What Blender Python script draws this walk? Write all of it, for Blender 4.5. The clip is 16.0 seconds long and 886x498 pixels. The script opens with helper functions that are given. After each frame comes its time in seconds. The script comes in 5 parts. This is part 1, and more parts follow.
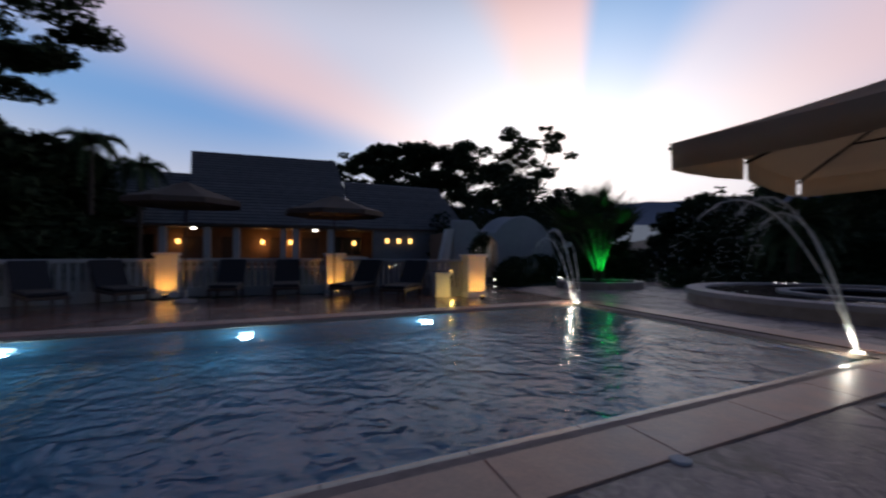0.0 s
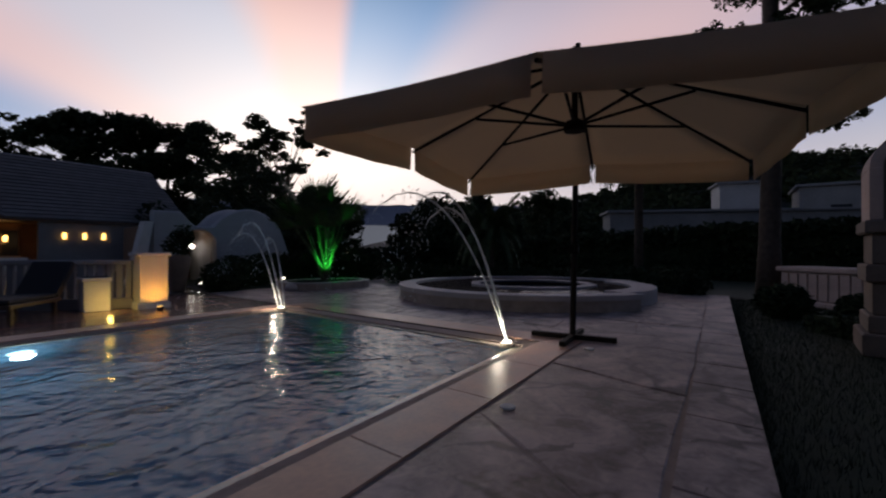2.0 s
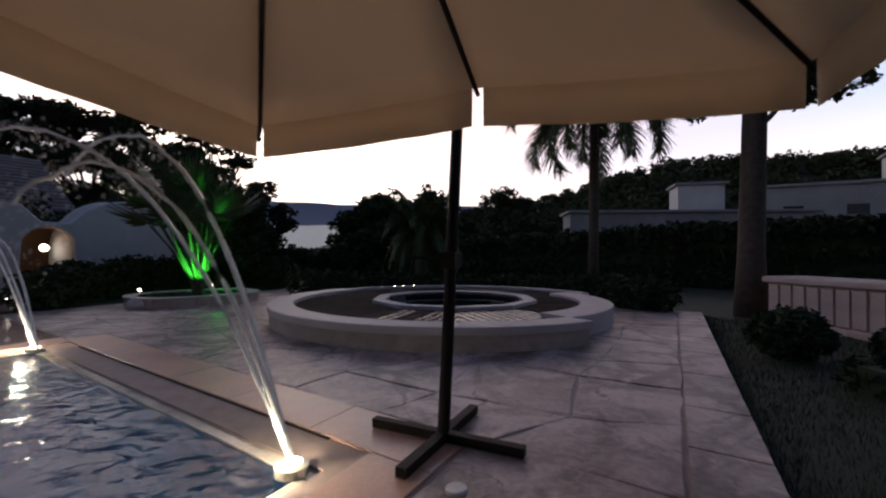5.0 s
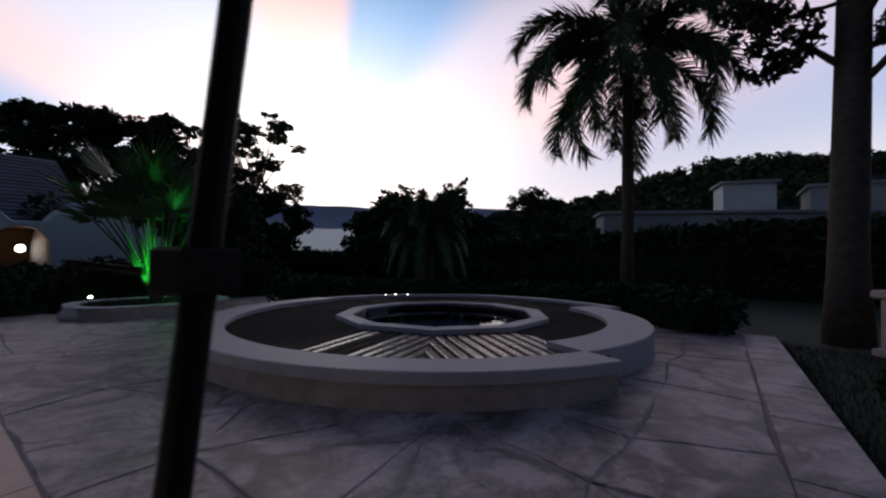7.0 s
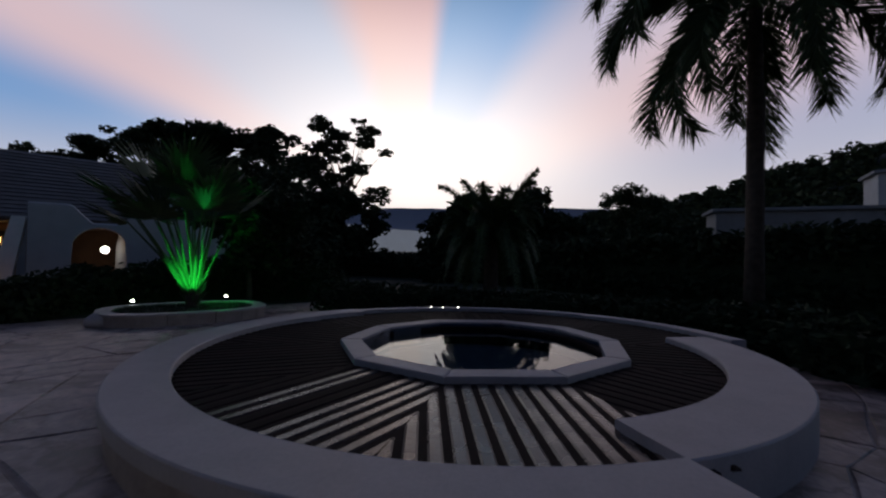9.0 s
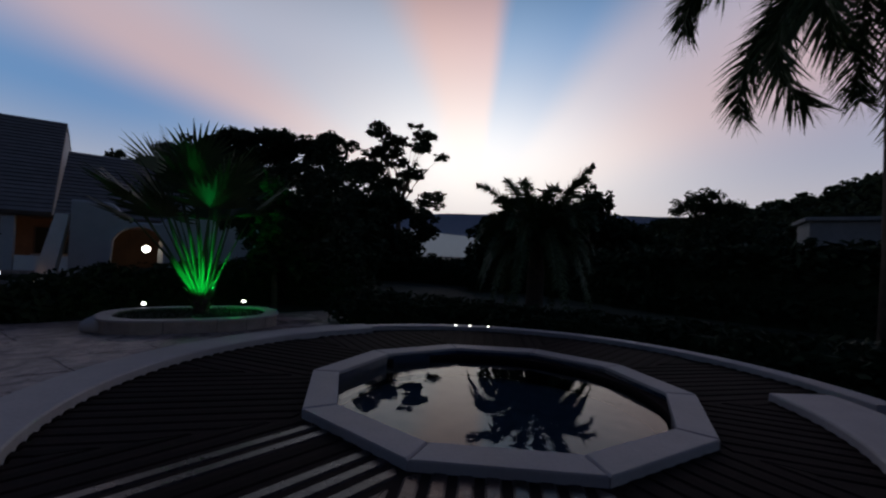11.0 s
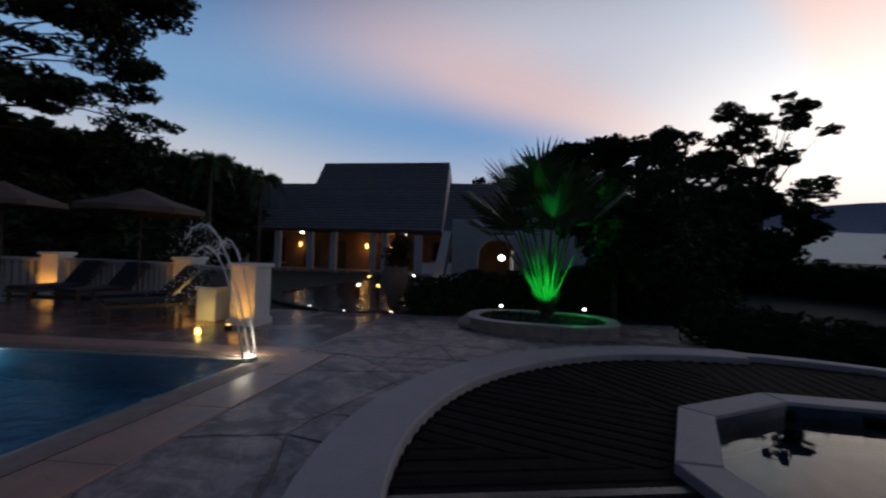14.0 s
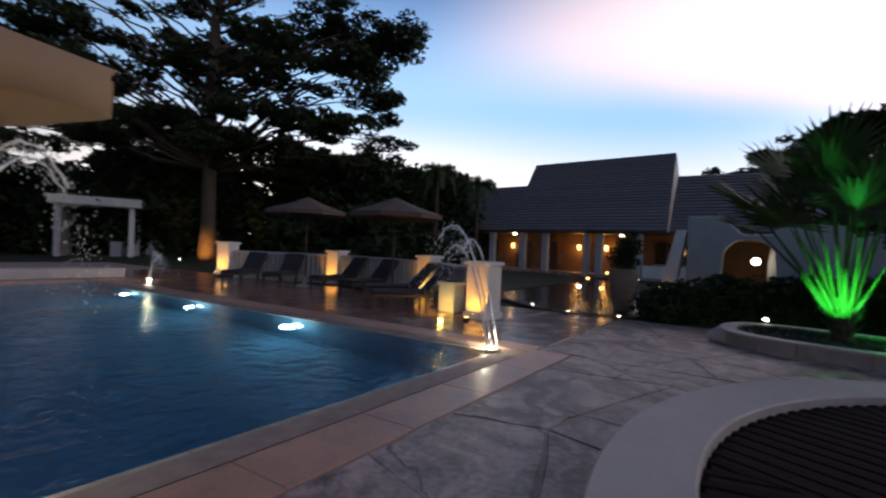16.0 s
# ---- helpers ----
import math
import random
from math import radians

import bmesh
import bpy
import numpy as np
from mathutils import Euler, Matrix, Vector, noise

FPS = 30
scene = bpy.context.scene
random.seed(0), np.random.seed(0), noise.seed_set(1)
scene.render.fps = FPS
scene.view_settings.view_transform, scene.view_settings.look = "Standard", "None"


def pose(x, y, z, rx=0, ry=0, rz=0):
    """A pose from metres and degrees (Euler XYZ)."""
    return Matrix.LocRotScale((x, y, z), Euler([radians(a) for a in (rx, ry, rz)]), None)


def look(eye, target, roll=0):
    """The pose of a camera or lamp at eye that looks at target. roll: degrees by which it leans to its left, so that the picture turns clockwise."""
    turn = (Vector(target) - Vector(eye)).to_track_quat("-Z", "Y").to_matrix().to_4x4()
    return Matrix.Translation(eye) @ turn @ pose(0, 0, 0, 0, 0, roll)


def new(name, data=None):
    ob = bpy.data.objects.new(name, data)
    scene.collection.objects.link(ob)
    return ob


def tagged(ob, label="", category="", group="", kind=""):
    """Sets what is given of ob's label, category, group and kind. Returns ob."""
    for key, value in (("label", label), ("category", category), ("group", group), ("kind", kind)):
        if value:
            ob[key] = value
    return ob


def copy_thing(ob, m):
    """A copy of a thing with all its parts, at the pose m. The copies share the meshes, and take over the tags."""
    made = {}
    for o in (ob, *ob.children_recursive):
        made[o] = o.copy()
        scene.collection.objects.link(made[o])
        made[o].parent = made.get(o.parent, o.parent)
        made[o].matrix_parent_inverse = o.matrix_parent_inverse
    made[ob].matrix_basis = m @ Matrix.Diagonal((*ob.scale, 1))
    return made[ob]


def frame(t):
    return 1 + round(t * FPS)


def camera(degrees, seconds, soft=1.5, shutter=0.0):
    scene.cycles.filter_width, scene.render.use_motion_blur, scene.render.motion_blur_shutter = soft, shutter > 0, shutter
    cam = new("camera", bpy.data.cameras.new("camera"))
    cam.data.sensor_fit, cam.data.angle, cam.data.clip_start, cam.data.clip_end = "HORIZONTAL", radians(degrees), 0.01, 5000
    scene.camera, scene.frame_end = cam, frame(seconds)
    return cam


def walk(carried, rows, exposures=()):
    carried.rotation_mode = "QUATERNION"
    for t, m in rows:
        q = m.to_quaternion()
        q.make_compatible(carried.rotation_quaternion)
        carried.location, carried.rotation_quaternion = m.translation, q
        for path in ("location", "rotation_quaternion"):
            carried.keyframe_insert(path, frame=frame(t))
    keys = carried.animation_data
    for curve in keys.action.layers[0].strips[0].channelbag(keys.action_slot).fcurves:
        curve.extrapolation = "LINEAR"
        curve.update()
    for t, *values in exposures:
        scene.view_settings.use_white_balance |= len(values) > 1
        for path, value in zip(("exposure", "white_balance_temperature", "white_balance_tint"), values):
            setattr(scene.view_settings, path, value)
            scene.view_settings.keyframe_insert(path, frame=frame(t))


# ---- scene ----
cam = camera(91.5, 16.0, soft=2.2, shutter=0.5)
PATH = [
    (0, (-1.671, -6.588, 1.228), (-3.017, -5.109, 1.243), 0.3),
    (0.5, (-1.612, -6.288, 1.178), (-2.659, -4.584, 1.198), 0.1),
    (1, (-1.539, -5.944, 1.109), (-2.353, -4.117, 1.147), 1.0),
    (1.5, (-1.397, -5.461, 1.202), (-1.968, -3.545, 1.219), 0.3),
    (2, (-1.21, -4.977, 1.205), (-1.594, -3.014, 1.218), 0.1),
    (2.5, (-1.085, -4.45, 1.243), (-1.415, -2.478, 1.251), 0.0),
    (3, (-0.955, -3.909, 1.287), (-1.225, -1.927, 1.294), 0.2),
    (3.5, (-0.782, -3.38, 1.292), (-1.032, -1.395, 1.3), 0.3),
    (4, (-0.611, -2.828, 1.291), (-0.854, -0.843, 1.302), 0.1),
    (4.5, (-0.445, -2.325, 1.3), (-0.676, -0.338, 1.309), 0.3),
    (4.7, (-0.368, -2.105, 1.308), (-0.597, -0.118, 1.319), 0.2),
    (7, (0.267, 0.354, 1.294), (-0.11, 2.318, 1.323), 0.4),
    (7.5, (0.368, 0.809, 1.31), (-0.103, 2.753, 1.335), 0.5),
    (8, (0.411, 1.305, 1.307), (-0.214, 3.205, 1.332), 0.6),
    (8.5, (0.477, 1.799, 1.345), (-0.221, 3.673, 1.377), 0.7),
    (9, (0.543, 2.3, 1.385), (-0.228, 4.145, 1.416), 0.8),
    (11.3, (0.418, 3.934, 1.457), (-0.652, 5.623, 1.506), 2.0),
    (11.5, (0.377, 4.018, 1.47), (-0.745, 5.673, 1.511), 1.7),
    (12, (0.222, 4.109, 1.488), (-1.103, 5.607, 1.527), 1.8),
    (12.5, (0.118, 4.105, 1.488), (-1.43, 5.37, 1.526), 2.0),
    (13, (0.055, 4.072, 1.481), (-1.657, 5.106, 1.514), 2.1),
    (13.5, (0.017, 4.019, 1.481), (-1.807, 4.838, 1.509), 2.0),
    (14, (-0.008, 3.958, 1.47), (-1.914, 4.561, 1.496), 1.9),
    (14.5, (-0.049, 3.864, 1.461), (-2.013, 4.244, 1.476), 2.2),
    (15, (-0.038, 3.737, 1.475), (-2.032, 3.885, 1.487), 2.0),
    (15.5, (-0.07, 3.604, 1.429), (-2.068, 3.519, 1.434), 2.5),
    (16, (-0.087, 3.523, 1.42), (-2.061, 3.203, 1.417), 2.4),
]
walk(cam, [(t, look(eye, target, roll)) for t, eye, target, roll in PATH],
     [(0, -0.15, 6600, 8), (1.5, -0.35, 7000, 10), (2.5, -0.05, 7500, 12), (3.5, 0.6, 8000, 13), (4.5, 0.85, 8000, 13), (7, 0.25, 7000, 9), (7.5, 0.28, 7000, 9), (8.2, 0.1, 6900, 8), (9, -0.3, 6800, 8), (11.5, -0.6, 6600, 5), (12.5, -0.7, 6600, 4), (14, -0.3, 6900, 5), (15, 0.2, 7400, 6), (16, 0.8, 7700, 7)])
# the grid of the pool terrace: a runs from the pool towards the lawn, b along the pool towards the round spa
N2, U2 = Vector((0.8832, -0.4688, 0)), Vector((0.4688, 0.8832, 0))
OX, OY = -1.469, 0.73
SHEAR = 0.115
ROT = math.degrees(math.atan2(-0.4688, 0.8832))


def W(a, b, z=0.0):
    return Vector((OX, OY, z)) + N2 * (a - SHEAR * b) + U2 * b


def HW(a, b, z=0.0):
    return Vector((OX, OY, z)) + N2 * a + U2 * b


def grid_pose(a, b, z=0.0, turn=0.0):
    p = HW(a, b, z)
    return pose(p.x, p.y, p.z, 0, 0, ROT + turn)


def srgb(r, g, b):
    f = lambda c: (c / 255 / 12.92) if c / 255 <= 0.04045 else ((c / 255 + 0.055) / 1.055) ** 2.4
    return (f(r), f(g), f(b), 1.0)


# ---- sky after sunset: rays of pink and blue that fan out from the sunken sun ----
def sky_world():
    w = bpy.data.worlds.new("dusk_sky")
    scene.world = w
    w.use_nodes = True
    t = w.node_tree
    t.nodes.clear()
    nd, lk = t.nodes.new, t.links.new

    def dot(src, v):
        d = nd("ShaderNodeVectorMath")
        d.operation = "DOT_PRODUCT"
        lk(src, d.inputs[0])
        d.inputs[1].default_value = v
        return d.outputs["Value"]

    def m(op, a, b=0.0, clamp=False):
        k = nd("ShaderNodeMath")
        k.operation, k.use_clamp = op, clamp
        for i, x in enumerate((a, b)):
            if isinstance(x, (int, float)):
                k.inputs[i].default_value = x
            else:
                lk(x, k.inputs[i])
        return k.outputs[0]

    def ramp(fac, stops, mode="EASE"):
        r = nd("ShaderNodeValToRGB")
        r.color_ramp.interpolation = mode
        e = r.color_ramp.elements
        while len(e) < len(stops):
            e.new(0.5)
        for k, (p, c) in zip(e, stops):
            k.position, k.color = p, c
        lk(fac, r.inputs[0])
        return r.outputs[0]

    def mix(f, a, b):
        k = nd("ShaderNodeMix")
        k.data_type = "RGBA"
        lk(f, k.inputs[0])
        for i, x in ((6, a), (7, b)):
            if isinstance(x, tuple):
                k.inputs[i].default_value = x
            else:
                lk(x, k.inputs[i])
        return k.outputs[2]

    tc = nd("ShaderNodeTexCoord").outputs["Generated"]
    sx, sy = -0.445, 0.8955
    across = dot(tc, (sy, -sx, 0))
    toward = dot(tc, (sx, sy, 0))
    up = dot(tc, (0, 0, 1))
    front = m("MAXIMUM", toward, 0.05)
    px, py = m("DIVIDE", across, front), m("SUBTRACT", m("DIVIDE", up, front), 0.09)
    wob = nd("ShaderNodeTexNoise")
    wob.inputs["Scale"].default_value = 2.0
    lk(tc, wob.inputs["Vector"])
    phi = m("ADD", m("DIVIDE", m("ARCTAN2", px, py), 2 * math.pi), 0.5)
    phi = m("ADD", phi, m("MULTIPLY", m("SUBTRACT", wob.outputs[0], 0.5), 0.014))
    D = lambda deg: 0.5 + deg / 360
    fan = ramp(phi, [(D(-130), srgb(185, 192, 212)), (D(-88), srgb(132, 168, 216)), (D(-73), srgb(118, 164, 222)), (D(-63), srgb(228, 202, 214)),
                     (D(-50), srgb(205, 208, 232)), (D(-27), srgb(200, 210, 238)), (D(-13), srgb(246, 204, 206)), (D(3), srgb(244, 202, 208)),
                     (D(10), srgb(132, 180, 236)), (D(27), srgb(126, 174, 232)), (D(42), srgb(205, 200, 226)), (D(62), srgb(226, 200, 212)),
                     (D(80), srgb(170, 180, 215)), (D(130), srgb(140, 165, 205))])
    high = ramp(up, [(0.0, srgb(214, 205, 214)), (0.13, srgb(196, 206, 226)), (0.32, srgb(132, 172, 222)), (0.55, srgb(80, 118, 176)), (1.0, srgb(38, 52, 84))])
    far = m("POWER", m("MAXIMUM", toward, 0.0), 0.8, True)
    keep = ramp(far, [(0.25, (0, 0, 0, 1)), (0.8, (1, 1, 1, 1))])
    base = mix(keep, high, fan)
    top = ramp(up, [(0.42, (0, 0, 0, 1)), (0.72, (1, 1, 1, 1))])
    base = mix(top, base, srgb(40, 54, 88))
    r2 = m("ADD", m("MULTIPLY", m("MULTIPLY", px, px), 0.55), m("MULTIPLY", py, py))
    glow = m("MULTIPLY", m("EXPONENT", m("MULTIPLY", r2, -11.0)), m("GREATER_THAN", toward, 0.0), True)
    base = mix(glow, base, (1.95, 1.82, 1.78, 1))
    back = ramp(m("ADD", m("MULTIPLY", toward, 0.5), 0.5), [(0.12, (1, 1, 1, 1)), (0.46, (0, 0, 0, 1))])
    base = mix(m("MULTIPLY", back, 0.92), base, srgb(36, 46, 74))
    low = ramp(up, [(0.03, (0.85, 0.85, 0.85, 1)), (0.3, (0, 0, 0, 1))])
    low = m("MULTIPLY", low, m("SUBTRACT", 1.0, back))
    base = mix(low, base, (0.86, 0.77, 0.81, 1))
    bg = nd("ShaderNodeBackground")
    lk(base, bg.inputs[0])
    bg.inputs[1].default_value = 1.05
    out = nd("ShaderNodeOutputWorld")
    lk(bg.outputs[0], out.inputs[0])


sky_world()


# ---- materials ----
def material(name, color, rough=0.7, scale=6.0, vary=0.25, bump=0.2, fine=60.0, metal=0.0, piece=0.0, stain=None, emit=None, strength=0.0, spec=0.5, coat=0.0, warp=0.0, span=0.2):
    m = bpy.data.materials.new(name)
    m.use_nodes = True
    t = m.node_tree
    b = t.nodes["Principled BSDF"]
    nd, lk = t.nodes.new, t.links.new
    tc = nd("ShaderNodeTexCoord").outputs["Object"]
    if piece:
        geo = nd("ShaderNodeNewGeometry").outputs["Position"]
        tc = geo
    n1, n2 = nd("ShaderNodeTexNoise"), nd("ShaderNodeTexNoise")
    for n, s in ((n1, scale), (n2, fine)):
        n.inputs["Scale"].default_value = s
        n.inputs["Detail"].default_value = 6
        n.inputs["Distortion"].default_value = warp
        lk(tc, n.inputs["Vector"])
    r = nd("ShaderNodeValToRGB")
    c = Vector(color[:3])
    lo, hi = c * (1 - vary), c * (1 + vary)
    if stain:
        lo = Vector(stain[:3])
    r.color_ramp.elements[0].position, r.color_ramp.elements[1].position = 0.5 - span, 0.5 + span
    r.color_ramp.elements[0].color = (*lo, 1)
    r.color_ramp.elements[1].color = (*hi, 1)
    mx = nd("ShaderNodeMix")
    mx.data_type = "FLOAT"
    mx.inputs[0].default_value = 0.3
    lk(n1.outputs[0], mx.inputs[2])
    lk(n2.outputs[0], mx.inputs[3])
    lk(mx.outputs[0], r.inputs[0])
    col = r.outputs[0]
    if piece:
        oi = nd("ShaderNodeObjectInfo").outputs["Random"]
        hsv = nd("ShaderNodeHueSaturation")
        mr = nd("ShaderNodeMapRange")
        mr.inputs[3].default_value, mr.inputs[4].default_value = 1 - piece, 1 + piece
        lk(oi, mr.inputs[0])
        lk(mr.outputs[0], hsv.inputs["Value"])
        lk(col, hsv.inputs["Color"])
        col = hsv.outputs[0]
    lk(col, b.inputs["Base Color"])
    rr = nd("ShaderNodeMapRange")
    rr.inputs[3].default_value, rr.inputs[4].default_value = max(0.02, rough - 0.15), min(1, rough + 0.12)
    lk(n1.outputs[0], rr.inputs[0])
    lk(rr.outputs[0], b.inputs["Roughness"])
    b.inputs["Metallic"].default_value = metal
    b.inputs["Specular IOR Level"].default_value = spec
    b.inputs["Coat Weight"].default_value = coat
    if bump:
        bp = nd("ShaderNodeBump")
        bp.inputs["Strength"].default_value = bump
        bp.inputs["Distance"].default_value = 0.02
        lk(mx.outputs[0], bp.inputs["Height"])
        lk(bp.outputs[0], b.inputs["Normal"])
    if emit:
        b.inputs["Emission Color"].default_value = emit
        b.inputs["Emission Strength"].default_value = strength
    return m


def water_material(name, tint, wave, height, rough=0.02, bend=False):
    m = bpy.data.materials.new(name)
    m.use_nodes = True
    t = m.node_tree
    t.nodes.clear()
    nd, lk = t.nodes.new, t.links.new
    tc = nd("ShaderNodeTexCoord").outputs["Object"]
    n1, n2 = nd("ShaderNodeTexNoise"), nd("ShaderNodeTexNoise")
    n1.inputs["Scale"].default_value, n2.inputs["Scale"].default_value = wave, wave * 3.1
    n1.inputs["Distortion"].default_value = 0.8
    for n in (n1, n2):
        n.inputs["Detail"].default_value = 2
        lk(tc, n.inputs["Vector"])
    ad = nd("ShaderNodeMath")
    ad.operation = "MULTIPLY_ADD"
    lk(n2.outputs[0], ad.inputs[0])
    ad.inputs[1].default_value = 0.35
    lk(n1.outputs[0], ad.inputs[2])
    bp = nd("ShaderNodeBump")
    bp.inputs["Strength"].default_value = 1.0
    bp.inputs["Distance"].default_value = height
    lk(ad.outputs[0], bp.inputs["Height"])
    tr, gl, fr, mi, out = nd("ShaderNodeBsdfRefraction" if bend else "ShaderNodeBsdfTransparent"), nd("ShaderNodeBsdfGlossy"), nd("ShaderNodeFresnel"), nd("ShaderNodeMixShader"), nd("ShaderNodeOutputMaterial")
    tr.inputs[0].default_value = tint
    if bend:
        tr.inputs["IOR"].default_value, tr.inputs["Roughness"].default_value = 1.2, 0.0
        lk(bp.outputs[0], tr.inputs["Normal"])
    gl.inputs["Roughness"].default_value = rough
    fr.inputs[0].default_value = 1.33
    lk(bp.outputs[0], gl.inputs["Normal"])
    lk(bp.outputs[0], fr.inputs["Normal"])
    lk(fr.outputs[0], mi.inputs[0])
    lk(tr.outputs[0], mi.inputs[1])
    lk(gl.outputs[0], mi.inputs[2])
    lk(mi.outputs[0], out.inputs[0])
    return m


M_SLAB = material("stamped_stone", (0.46, 0.35, 0.315, 1), 0.5, 1.4, 0.2, 1.0, 9, piece=0.08, stain=(0.13, 0.092, 0.08), warp=1.4, span=0.11)


def add_cracks(mat, scale, width, color):
    """Winding broken dark lines that come and go over a stone surface."""
    t = mat.node_tree
    nd, lk = t.nodes.new, t.links.new
    b = t.nodes["Principled BSDF"]
    pos = nd("ShaderNodeNewGeometry").outputs["Position"]
    wob = nd("ShaderNodeTexNoise")
    wob.inputs["Scale"].default_value, wob.inputs["Detail"].default_value = 2.2, 5
    lk(pos, wob.inputs["Vector"])
    sh = nd("ShaderNodeVectorMath")
    sh.operation = "MULTIPLY_ADD"
    lk(wob.outputs["Color"], sh.inputs[0])
    sh.inputs[1].default_value = (0.7, 0.7, 0.0)
    lk(pos, sh.inputs[2])
    vo = nd("ShaderNodeTexVoronoi")
    vo.feature = "DISTANCE_TO_EDGE"
    vo.inputs["Scale"].default_value = scale
    lk(sh.outputs[0], vo.inputs["Vector"])
    here = nd("ShaderNodeTexNoise")
    here.inputs["Scale"].default_value, here.inputs["Detail"].default_value = 0.9, 3
    lk(pos, here.inputs["Vector"])
    wide = nd("ShaderNodeMapRange")
    wide.inputs[1].default_value, wide.inputs[2].default_value = 0.42, 0.68
    wide.inputs[3].default_value, wide.inputs[4].default_value = 0.002, width
    lk(here.outputs[0], wide.inputs[0])
    line = nd("ShaderNodeMath")
    line.operation = "DIVIDE"
    lk(vo.outputs["Distance"], line.inputs[0])
    lk(wide.outputs[0], line.inputs[1])
    inv = nd("ShaderNodeMapRange")
    inv.inputs[1].default_value, inv.inputs[2].default_value = 0.4, 1.3
    inv.inputs[3].default_value, inv.inputs[4].default_value = 0.75, 0.0
    lk(line.outputs[0], inv.inputs[0])
    mx = nd("ShaderNodeMix")
    mx.data_type = "RGBA"
    lk(inv.outputs[0], mx.inputs[0])
    lk(b.inputs["Base Color"].links[0].from_socket, mx.inputs[6])
    mx.inputs[7].default_value = color
    lk(mx.outputs[2], b.inputs["Base Color"])


add_cracks(M_SLAB, 0.8, 0.085, (0.085, 0.062, 0.055, 1))
M_LEDGE = material("wet_pale_ledge_stone", (0.44, 0.41, 0.34, 1), 0.2, 4, 0.25, 0.3, 25, piece=0.08)
M_TERR = material("glossy_red_tile", (0.24, 0.13, 0.10, 1), 0.22, 2.0, 0.25, 0.3, 18, piece=0.12)
# beige parasol cloth, dark because dusk shade is put into its colour
M_SHADE = material("dimmed_parasol_cloth", (0.10, 0.07, 0.056, 1), 0.9, 4, 0.15, 0.1, 60)
M_JOINT = material("joint_mortar", (0.33, 0.25, 0.215, 1), 0.8, 6, 0.25, 0.4)
M_COPE = material("coping_tile", (0.54, 0.30, 0.21, 1), 0.4, 3.0, 0.2, 0.25, 30, piece=0.04, stain=(0.36, 0.225, 0.175))
M_STONE = material("pale_stone", (0.44, 0.385, 0.37, 1), 0.6, 2.5, 0.16, 0.25, 40)
M_RISER = material("sand_stone_riser", (0.36, 0.285, 0.245, 1), 0.75, 4, 0.3, 0.5, 30)
M_DECK = material("wet_dark_plank", (0.019, 0.012, 0.011, 1), 0.8, 9, 0.4, 0.1, 50, piece=0.3, spec=0.06)
M_DECKWET = material("rain_wet_plank", (0.04, 0.023, 0.019, 1), 0.3, 5, 0.5, 0.35, 30, piece=0.5, spec=0.36)
M_TILE = material("blue_pool_mosaic", (0.07, 0.25, 0.41, 1), 0.8, 5, 0.25, 0.05, 40)
M_SPATILE = material("navy_spa_mosaic", (0.02, 0.045, 0.09, 1), 0.25, 8, 0.3, 0.05, 40)
M_WATER = water_material("rippled_pool_water", (0.60, 0.84, 0.94, 1), 2.7, 0.042, 0.14, True)
M_STILL = water_material("still_spa_water", (0.55, 0.75, 0.85, 1), 1.2, 0.0025, 0.0)
M_JET = material("foaming_water", (0.80, 0.84, 0.84, 1), 0.2, 20, 0.15, 0.4)
M_GRASS = material("dark_lawn", (0.02, 0.03, 0.012, 1), 0.9, 3, 0.4, 0.8, 90)
M_LEAF = material("dark_foliage", (0.03, 0.042, 0.02, 1), 0.8, 3, 0.45, 0.0, spec=0.12)
M_PALM = material("palm_leaf", (0.06, 0.085, 0.035, 1), 0.6, 4, 0.35, 0.0, spec=0.2)
M_BARK = material("rough_bark", (0.085, 0.062, 0.048, 1), 0.9, 9, 0.35, 0.8, 40, spec=0.15)
M_WHITE = material("white_stucco", (0.72, 0.69, 0.66, 1), 0.8, 2.5, 0.1, 0.25, 30)
# pale walls in dim light: the shade is put into a darker colour
M_WALLFAR = material("dimmed_pale_wall", (0.38, 0.38, 0.39, 1), 0.85, 0.3, 0.2, 0.2, 3)
# a still darker copy, for wall faces that lie deeper in shade
M_VILLA = material("shade_darkened_wall", (0.2, 0.2, 0.21, 1), 0.85, 0.3, 0.25, 0.2, 3)
M_ROOF = material("grey_roof_tile", (0.16, 0.15, 0.15, 1), 0.75, 2, 0.25, 0.4, 20, piece=0.1)
M_CLAY = material("weathered_clay", (0.20, 0.15, 0.12, 1), 0.8, 3, 0.3, 0.4, 30)
M_PLANTER = material("pinkish_cast_stone", (0.48, 0.35, 0.30, 1), 0.8, 3, 0.2, 0.3, 30)
M_WOOD = material("dark_stained_wood", (0.07, 0.04, 0.028, 1), 0.5, 8, 0.4, 0.3, 40)
M_CANVAS = material("beige_canvas", (0.62, 0.48, 0.35, 1), 0.85, 3, 0.08, 0.1, 140)


def let_light_through(mat, share, color):
    t = mat.node_tree
    tr, mi = t.nodes.new("ShaderNodeBsdfTranslucent"), t.nodes.new("ShaderNodeMixShader")
    tr.inputs[0].default_value = color
    mi.inputs[0].default_value = share
    out = t.nodes["Material Output"]
    t.links.new(t.nodes["Principled BSDF"].outputs[0], mi.inputs[1])
    t.links.new(tr.outputs[0], mi.inputs[2])
    t.links.new(mi.outputs[0], out.inputs[0])


